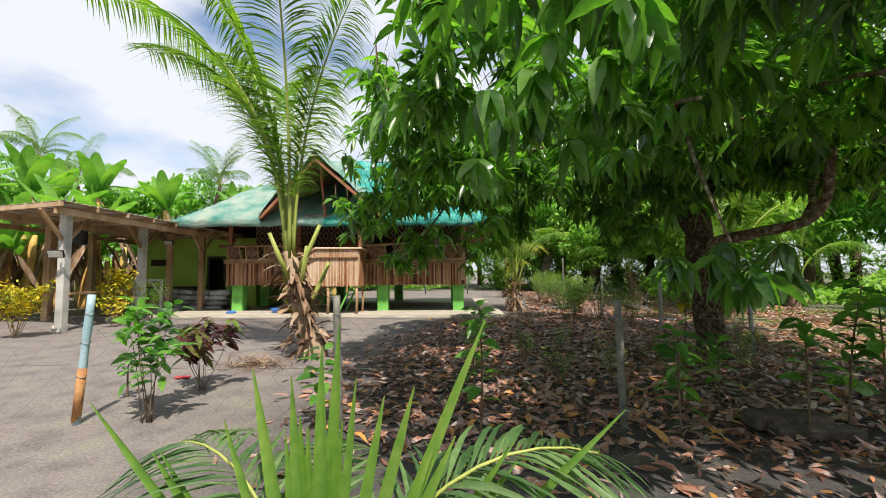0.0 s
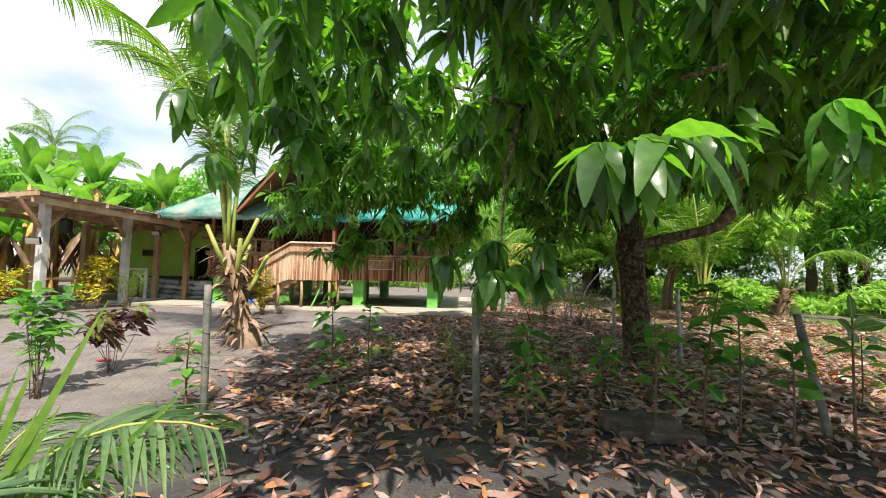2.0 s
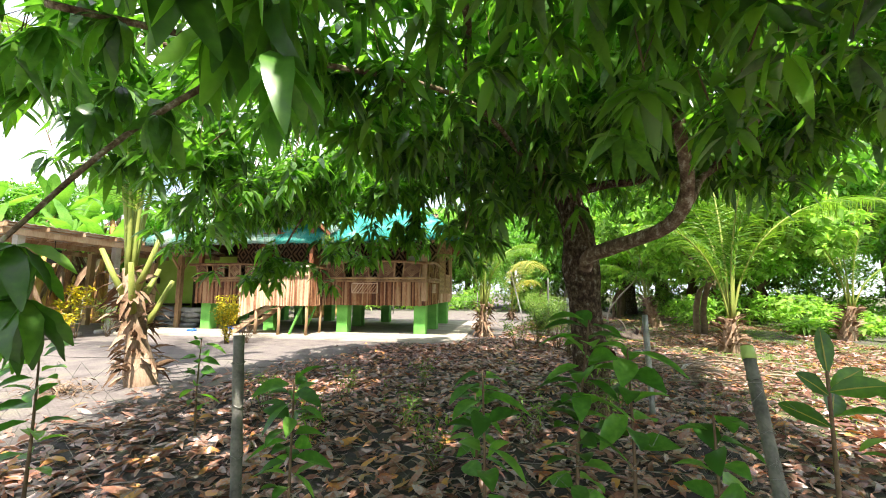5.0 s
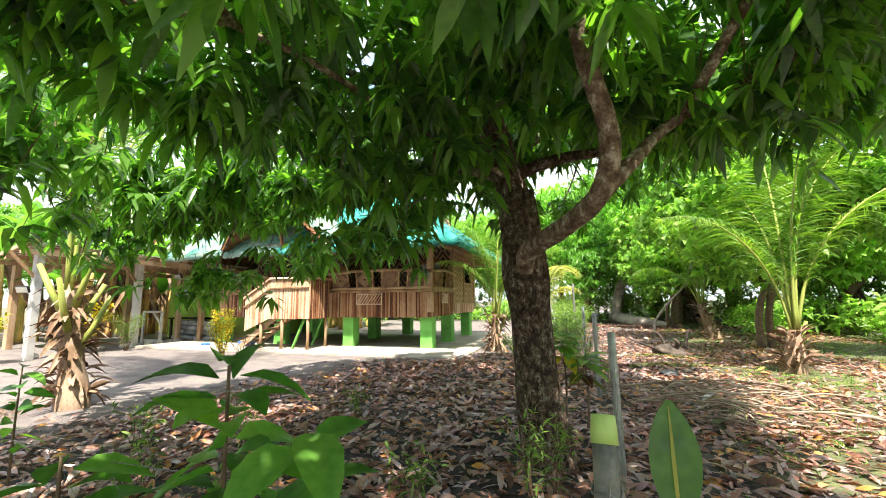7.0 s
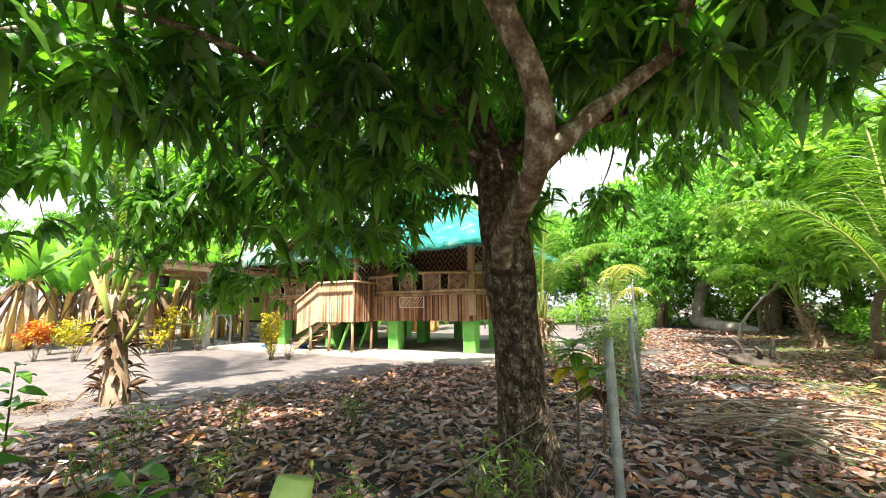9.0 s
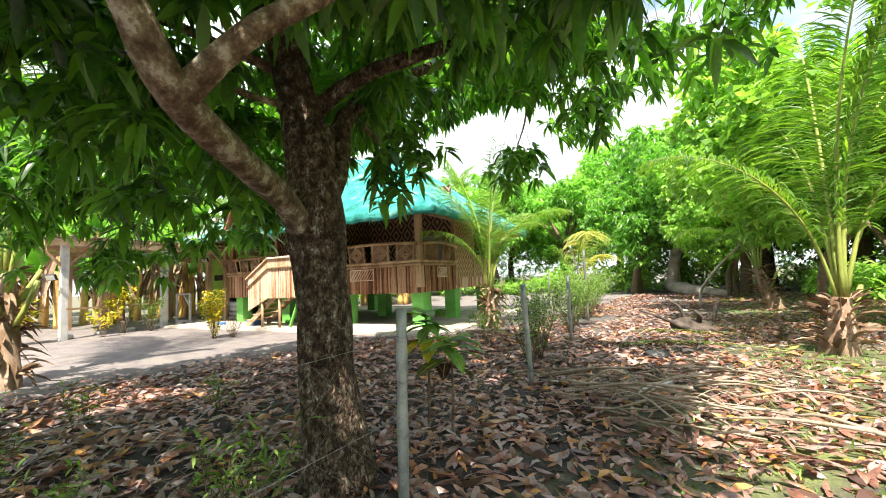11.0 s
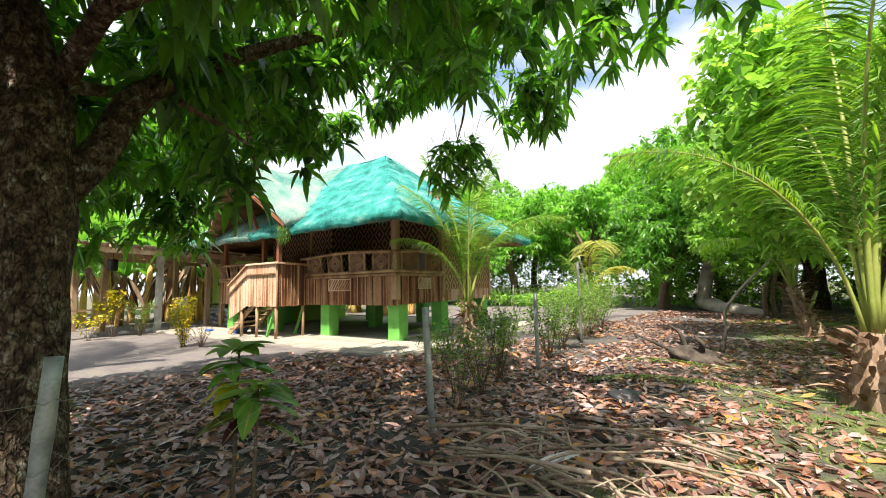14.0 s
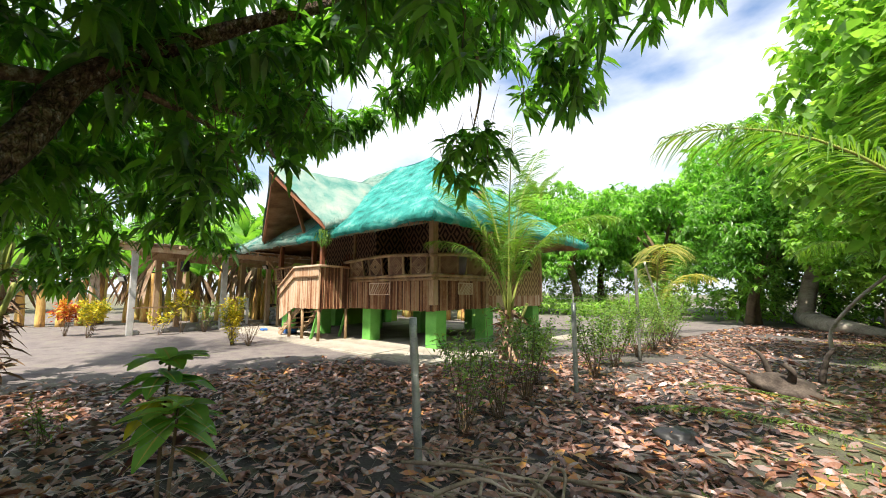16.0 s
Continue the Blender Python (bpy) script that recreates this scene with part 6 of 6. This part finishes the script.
shrub("yellow_croton", -12.6, 7.6, 1.1, 0.5, 14, 700, 0.13, 0.024, M_YLEAF, "bushy yellow-leaved croton before the shed", base=0.4, group="yellow crotons")
shrub("yellow_croton", -8.9, 9.6, 0.9, 0.4, 8, 160, 0.14, 0.024, M_YLEAF, "small yellow-green croton at the shed rail", base=0.3, group="yellow crotons")
shrub("red_croton", -10.6, 7.0, 1.35, 0.5, 12, 420, 0.2, 0.03, M_REDYEL, "croton with red, orange and yellow leaves before the shed", base=0.45)
shrub("green_shrub", -9.2, 11.0, 1.25, 0.6, 14, 620, 0.07, 0.014, M_SHRUB, "grey-green bushy shrub before the shed", base=0.2)
shrub("golden_shrub", -4.35, 11.1, 1.4, 0.36, 14, 1500, 0.085, 0.02, M_YLEAF, "narrow yellow-green leafy shrub on the yard edge", base=0.08)
shrub("dry_bush", -4.0, 11.45, 0.75, 0.45, 34, 40, 0.05, 0.006, M_STICK, "leafless dry twig bush beside the slab", base=0.5)
for i, (sx, sy, sh, sr) in enumerate(((4.85, 12.4, 1.25, 0.4), (5.0, 11.7, 1.1, 0.35), (4.5, 13.3, 1.3, 0.4), (4.3, 15.4, 1.35, 0.45), (4.0, 16.6, 1.4, 0.5), (3.7, 18.2, 1.5, 0.6), (3.4, 19.6, 1.5, 0.6), (3.9, 14.2, 1.1, 0.35), (3.2, 21.0, 1.6, 0.6))):
    shrub("fence_shrub", sx, sy, sh, sr * 1.45, 16, 300 if i < 3 else 1300, 0.075, 0.017, M_SHRUB, "wispy grey-green shrub growing along the wire fence", base=0.2, seed=i, group="fence shrubs")
shrub("bamboo_grass", 3.5, 13.0, 0.8, 0.35, 14, 260, 0.16, 0.012, M_SHRUB, "small palm-like ornamental with yellow-green narrow leaves", base=0.4)
for i, (sx, sy) in enumerate(((2.54, 5.87), (2.79, 8.2), (2.1, 7.1), (3.3, 6.4), (5.35, 7.15), (5.5, 7.3), (7.2, 5.2), (4.6, 6.6), (3.9, 5.7), (6.7, 4.6), (1.4, 6.4))):
    shrub("weed", sx, sy, 0.5 if i not in (4, 5) else 0.65, 0.24, 9, 120, 0.1, 0.009, M_SHRUB, "narrow-leaved green weed in leaf litter", "weed", "weeds under the tree", 0.1, i, 0.3)


def broad_croton(x, y, h, n, seed, yellow):
    t = thing("garden_croton", pose(x, y, 0), "croton with large green leaves veined in yellow", "shrub", "crotons at the fence")
    bm = bmesh.new()
    tube(bm, smooth_path([(0, 0, -0.04), (0.03, 0, h * 0.5), (0, 0.02, h)], 4), [0.016 - 0.001 * k for k in range(9)], 6)
    part("stem", bm, M_TWIG, t, "", None, True)
    for lvl, (zz, k, mtl) in enumerate(((h, n, M_BRIGHT), (h * 0.92, n, M_BANANA), (h * 0.8, 5, M_YLEAF if yellow else M_REDLEAF))):
        a = np.arange(k) * 2.4 + rng.normal(0, 0.2, k) + lvl
        el = rng.uniform(0.15, 0.6, k) - 0.3 * lvl
        D = np.stack([np.cos(a) * np.cos(el), np.sin(a) * np.cos(el), np.sin(el)], 1)
        P = np.tile((0, 0, zz), (k, 1)) + rng.normal(0, 0.02, (k, 3))
        lng, up = rng.uniform(0.24, 0.36, k), np.tile((0.0, 0.0, 1.0), (k, 1)) + rng.normal(0, 0.12, (k, 3))
        V, Q = leaf_arrays(P, D, lng, rng.uniform(0.056, 0.07, k), 0.3, 0.25, 7, N=up)
        tagged(part("foliage", np_mesh("foliage", V, Q), mtl, t), kind="stuff")
        V, Q = leaf_arrays(P + np.array((0, 0, 0.005)), D, lng * 0.94, np.full(k, 0.006), 0.3, 0.25, 7, N=up)
        tagged(part("veining", np_mesh("veining", V, Q), M_FRONDY, t), kind="stuff")


broad_croton(5.26, 9.0, 1.06, 9, 1, True)
broad_croton(5.5, 9.04, 0.82, 9, 2, False)


# ---- fence ----
def pipe(name, x, y, top, h, r, material, label, cap=None, lower=None):
    t = thing(name, pose(x, y, 0), label, "post", "fence posts")
    bm = bmesh.new()
    d = Vector((top[0] - x, top[1] - y, h))
    n = 8
    tube(bm, [d * (i / n) - Vector((0, 0, 0.1 * (i == 0))) for i in range(n + 1)], [r * (1.12 if i in (3, 6) else 1) for i in range(n + 1)], 10, True, 0.06)
    part("pole", bm, material, t, "", None, True)
    if lower is not None:
        bm = bmesh.new()
        tube(bm, [d * 0.0, d * 0.42], r * 1.14, 10)
        part("rusty_sleeve", bm, lower, t, "rust-stained lower half", None, True)
    if cap is not None:
        bm = bmesh.new()
        tube(bm, [d * 0.945, d * 0.975, d * 1.01], [r * 1.14, r * 1.12, r * 1.0], 10)
        part("cap", bm, cap, t, "lime green plastic cap", None, True)
    for f in (0.35, 0.62, 0.85):
        bm = bmesh.new()
        ring = [d * f + Vector((math.cos(k) * r * 1.2, math.sin(k) * r * 1.2, 0.01 * math.sin(3 * k))) for k in np.linspace(0, 6.4, 14)]
        tube(bm, ring, 0.003, 4)
        part("tie_wire", bm, M_WIRE, t)


POSTS = [(-5.0, 3.4, (-5.0, 3.4), 1.25), (-2.32, 3.72, (-2.2, 3.72), 1.25), (0.33, 4.03, (0.27, 4.06), 1.24), (2.99, 4.5, (2.96, 4.47), 1.19), (6.14, 4.95, (6.1, 5.33), 1.16), (5.93, 7.95, (5.9, 8.02), 1.22), (5.44, 10.82, (5.43, 10.75), 1.28), (4.78, 14.1, (4.78, 14.1), 1.35), (3.98, 17.7, (3.98, 17.7), 2.05), (2.3, 23.2, (1.7, 23.0), 2.6)]
for (x, y, tp2, h), (mt, lb, cp, lw) in zip(POSTS, ((M_PIPE, "grey galvanised pipe fence post", None, None), (M_PIPEBLUE, "pale blue pipe fence post, rusty below", None, M_RUST), (M_DARKPIPE, "dark grey-green pipe fence post", None, None),
                                                    (M_DARKPIPE, "grey weathered fence pipe among saplings", None, None), (M_DARKPIPE, "leaning bamboo fence post with lime green cap", M_CAP, None), (M_PIPE, "pale galvanised pipe post wound with wire", None, None),
                                                    (M_PIPE, "pale galvanised pipe fence post", None, None), (M_PIPE, "thin grey fence post among shrubs", None, None), (M_DARKPIPE, "tall dark fence post among shrubs", None, None), (M_WHITEPOST, "leaning pale pole at the fence end", None, None))):
    pipe("fence_post", x, y, tp2, h, 0.034, mt, lb, cp, lw)


def netting():
    bm_v, bm_q = [], []

    def wire(a, b, r=0.0011):
        a, b = np.array(a), np.array(b)
        d = b - a
        s = np.cross(d, (0.3, 0.5, 0.8))
        s = s / np.linalg.norm(s) * r
        t = np.cross(d, s)
        t = t / np.linalg.norm(t) * r
        k = len(bm_v)
        for p in (a, b):
            for f, g in ((1, 0), (-0.5, 0.87), (-0.5, -0.87)):
                bm_v.append(p + s * f + t * g)
        bm_q.extend([(k, k + 1, k + 4, k + 3), (k + 1, k + 2, k + 5, k + 4), (k + 2, k, k + 3, k + 5)])

    for (xa, ya, ta, ha), (xb, yb, tb, hb) in zip(POSTS[:-2], POSTS[1:-1]):
        length = math.hypot(xb - xa, yb - ya)
        n = int(length / 0.11)
        rows = 9

        def at(i, j):
            f, z = i / n, j / rows * 1.0
            sag = 0.05 * math.sin(math.pi * f)
            return (xa + (xb - xa) * f + 0.03 * math.sin(i * 0.7 + j), ya + (yb - ya) * f + 0.03 * math.cos(i * 0.5 + j), 0.02 + z * (1 - sag))
        for i in range(n):
            for j in range(rows):
                if (i + j) % 2 == 0:
                    wire(at(i, j), at(i + 1, j + 1))
                else:
                    wire(at(i, j + 1), at(i + 1, j))
        for z in (1.03, 0.55):
            wire((xa, ya, z), ((xa + xb) / 2, (ya + yb) / 2, z - 0.03), 0.002)
            wire(((xa + xb) / 2, (ya + yb) / 2, z - 0.03), (xb, yb, z), 0.002)
    solid("wire_netting", np_mesh("wire_netting", bm_v, bm_q, False), M_WIRE, "thin sagging chicken wire strung between fence posts", "fence", kind="stuff")


netting()

# ---- things on the ground ----
def stick(bm, a, b, r, sag=0.05):
    a, b = Vector(a), Vector(b)
    mid = (a + b) / 2 + Vector((random.uniform(-0.08, 0.08), random.uniform(-0.08, 0.08), sag))
    path = smooth_path([tuple(a), tuple(mid), tuple(b)], 3)
    tube(bm, path, [r * (1 - 0.5 * k / 6) for k in range(7)], 5)


pile = thing("brush_pile", pose(0, 0, 0), "heap of dry brown and grey branches on leaf litter", "brush pile")
for i in range(72):
    a = random.gauss(0.25, 0.7) + (math.pi if random.random() < 0.5 else 0)
    c = Vector((6.95 + random.gauss(0, 0.6), 10.6 + random.gauss(0, 0.45), random.uniform(0.02, 0.3)))
    ln = random.uniform(0.3, 1.1)
    d = Vector((math.cos(a), math.sin(a) * 0.8, random.uniform(-0.12, 0.2))) * ln / 2
    p, q = c - d, c + d
    p.z, q.z = max(0.02, p.z), max(0.02, q.z)
    bm = bmesh.new()
    stick(bm, p, q, random.uniform(0.006, 0.018), random.uniform(0, 0.08))
    part("branch", bm, M_STICK, pile, "", None, True)
P = np.array([(6.75, 10.4, 0.16)])
V, Q = leaf_arrays(P, np.array([(0.5, 0.85, 0.25)]), 0.55, 0.045, 0.1, 0.5, 6)
solid("bark_strip", np_mesh("bark_strip", V, Q), M_WHITEPOST, "curved pale strip of dry palm sheath on the brush", "bark strip")

stump = thing("tree_stump", pose(6.65, 16.7, 0), "dark uprooted stump with broken horn-like roots", "stump")
bm = bmesh.new()
bmesh.ops.create_icosphere(bm, subdivisions=3, radius=0.4)
for v in bm.verts:
    v.co = Vector((v.co.x * 1.1, v.co.y * 0.8, v.co.z * 0.45 + 0.08)) * (1 + 0.5 * noise.noise(v.co * 3))
part("root_mass", bm, M_DARKWOOD, stump, "", None, True)
for pts, r in ((((-0.15, 0, 0.2), (-0.25, 0, 0.5), (-0.4, 0.05, 0.62)), 0.04), (((0.35, 0.4, 0.15), (0.42, 0.5, 0.5), (0.5, 0.6, 0.66)), 0.045), (((-0.4, 0, 0.15), (-0.8, 0.1, 0.3), (-1.15, 0.2, 0.42)), 0.04), (((0.1, -0.1, 0.2), (0.15, -0.2, 0.35), (0.05, -0.2, 0.45)), 0.06)):
    bm = bmesh.new()
    pth = smooth_path(pts, 3)
    tube(bm, pth, [r * (1 - 0.45 * k / (len(pth) - 1)) for k in range(len(pth))], 7, True, 0.4)
    part("root", bm, M_DARKWOOD, stump, "", None, True)

bm = bmesh.new()
tube(bm, smooth_path([(4.0, 33, 0.4), (5.2, 30.6, 0.25), (7.0, 29.0, 0.1)], 5), [0.36, 0.36, 0.35, 0.34, 0.33, 0.31, 0.29, 0.26, 0.22, 0.18, 0.12], 10, True, 0.3)
solid("fallen_log", bm, M_LOG, "fallen grey tree trunk lying among red leaves", "log", smooth=True)
bm = bmesh.new()
tube(bm, smooth_path([(4.1, 32.6, 0.4), (4.6, 32.8, 2.6), (5.6, 33.0, 4.4), (5.3, 33.2, 6.5)], 5), [0.34 - 0.012 * k for k in range(16)], 9, True, 0.3)
solid("bent_trunk", bm, M_LOG, "pale bent tree trunk rising from the fallen log", "tree trunk", smooth=True)
bm = bmesh.new()
tube(bm, smooth_path([(6.3, 23.0, 0), (6.35, 22.9, 0.6), (6.9, 22.9, 1.4), (7.6, 22.9, 2.2), (7.8, 22.8, 3.2)], 4), [0.05 - 0.0015 * k for k in range(17)], 7, True, 0.2)
solid("leaning_stem", bm, M_LOG, "thin curved grey stem leaning from the grass", "tree stem", smooth=True)

for base, hd, kind, sc in (((8.1, 14.3, 0.1), 168, "arch", 0.55), ((7.6, 15.6, 0.08), 150, "low", 0.7), ((9.5, 25.5, 0.1), 175, "arch", 0.7), ((5.0, 25.0, 0.1), 20, "yellow", 1.4)):
    t = thing("fallen_frond", pose(*base), "fallen green palm frond lying flat on the ground", "palm frond", "fallen fronds")
    lay = Matrix.Diagonal((1, 1, 0.07, 1)) @ pose(0, 0, 0, 82, 0, hd) @ Matrix.Scale(sc, 4) @ pose(0, 0, 0, 0, 45, 0)
    stem, lv = FRONDS[kind][0].copy(), FRONDS[kind][1].copy()
    stem.transform(lay)
    lv.transform(lay)
    low = min(v.co.z for v in lv.vertices)
    for me in (stem, lv):
        me.transform(Matrix.Translation((0, 0, -low - base[2] + 0.01)))
    st = part("rachis", stem, None, t)
    tagged(part("leaflet_fan", lv, None, st), kind="stuff")

crate = thing("timber_offcut", pose(4.5, 4.75, 0, 0, 0, 8), "dark rotting timber block half buried in leaves", "timber")
bm = bmesh.new()
box(bm, (-0.35, -0.12, -0.02), (0.35, 0.14, 0.13), None, 0.03)
part("block", bm, M_DARKWOOD, crate)
bm = bmesh.new()
box(bm, (-0.3, -0.3, -0.02), (0.45, -0.14, 0.08), None, 0.02)
part("plank", bm, M_DARKWOOD, crate)
bm = bmesh.new()
bmesh.ops.create_icosphere(bm, subdivisions=3, radius=0.2)
for v in bm.verts:
    v.co = Vector((v.co.x, v.co.y, v.co.z * 0.4 + 0.03)) * (1 + 0.5 * noise.noise(v.co * 7))
solid("black_bag", bm, M_BLACK, "crumpled black plastic bag on the ground", "bag", m=pose(6.5, 13.3, 0), smooth=True)
straw_n = 260
P = np.array((-2.0, 6.1, 0.05)) + rng.normal(0, 1, (straw_n, 3)) * np.array((0.22, 0.16, 0.05))
P[:, 2] = np.abs(P[:, 2])
V, Q = leaf_arrays(P, rng.normal(0, 1, (straw_n, 3)) * np.array((1, 1, 0.35)), 0.22, 0.008, 0.3, 0.3, 3)
V[:, 2] = np.maximum(V[:, 2], 0.004)
solid("coir_heap", np_mesh("coir_heap", V, Q), M_FIBRE, "loose heap of pale coconut fibre on the sand", "fibre heap", kind="stuff")
bm = bmesh.new()
box(bm, (-0.09, -0.05, 0), (0.09, 0.05, 0.012), None, 0.004)
solid("red_wrapper", bm, M_RED, "small red plastic wrapper on the sand", "wrapper", m=pose(-2.6, 5.3, 0.01, 0, 0, 20))

# far boundary fence
for i in range(3):
    bm = bmesh.new()
    tube(bm, [(0, 0, -0.1), (0, 0, 1.5)], 0.035, 7)
    solid("boundary_post", bm, M_DARKPIPE, "grey weathered post of the far boundary fence", "post", "boundary posts", pose(-7 + i * 2.9, 27.0 + 0.2 * i, 0), True)
bm = bmesh.new()
for z in (0.3, 0.6, 0.9, 1.2, 1.5):
    tube(bm, [(-7, 27.0, z), (-1.2, 27.4, z)], 0.006, 4)
solid("boundary_wire", bm, M_WIRE, "wire strands of the far boundary fence", "fence", kind="stuff")
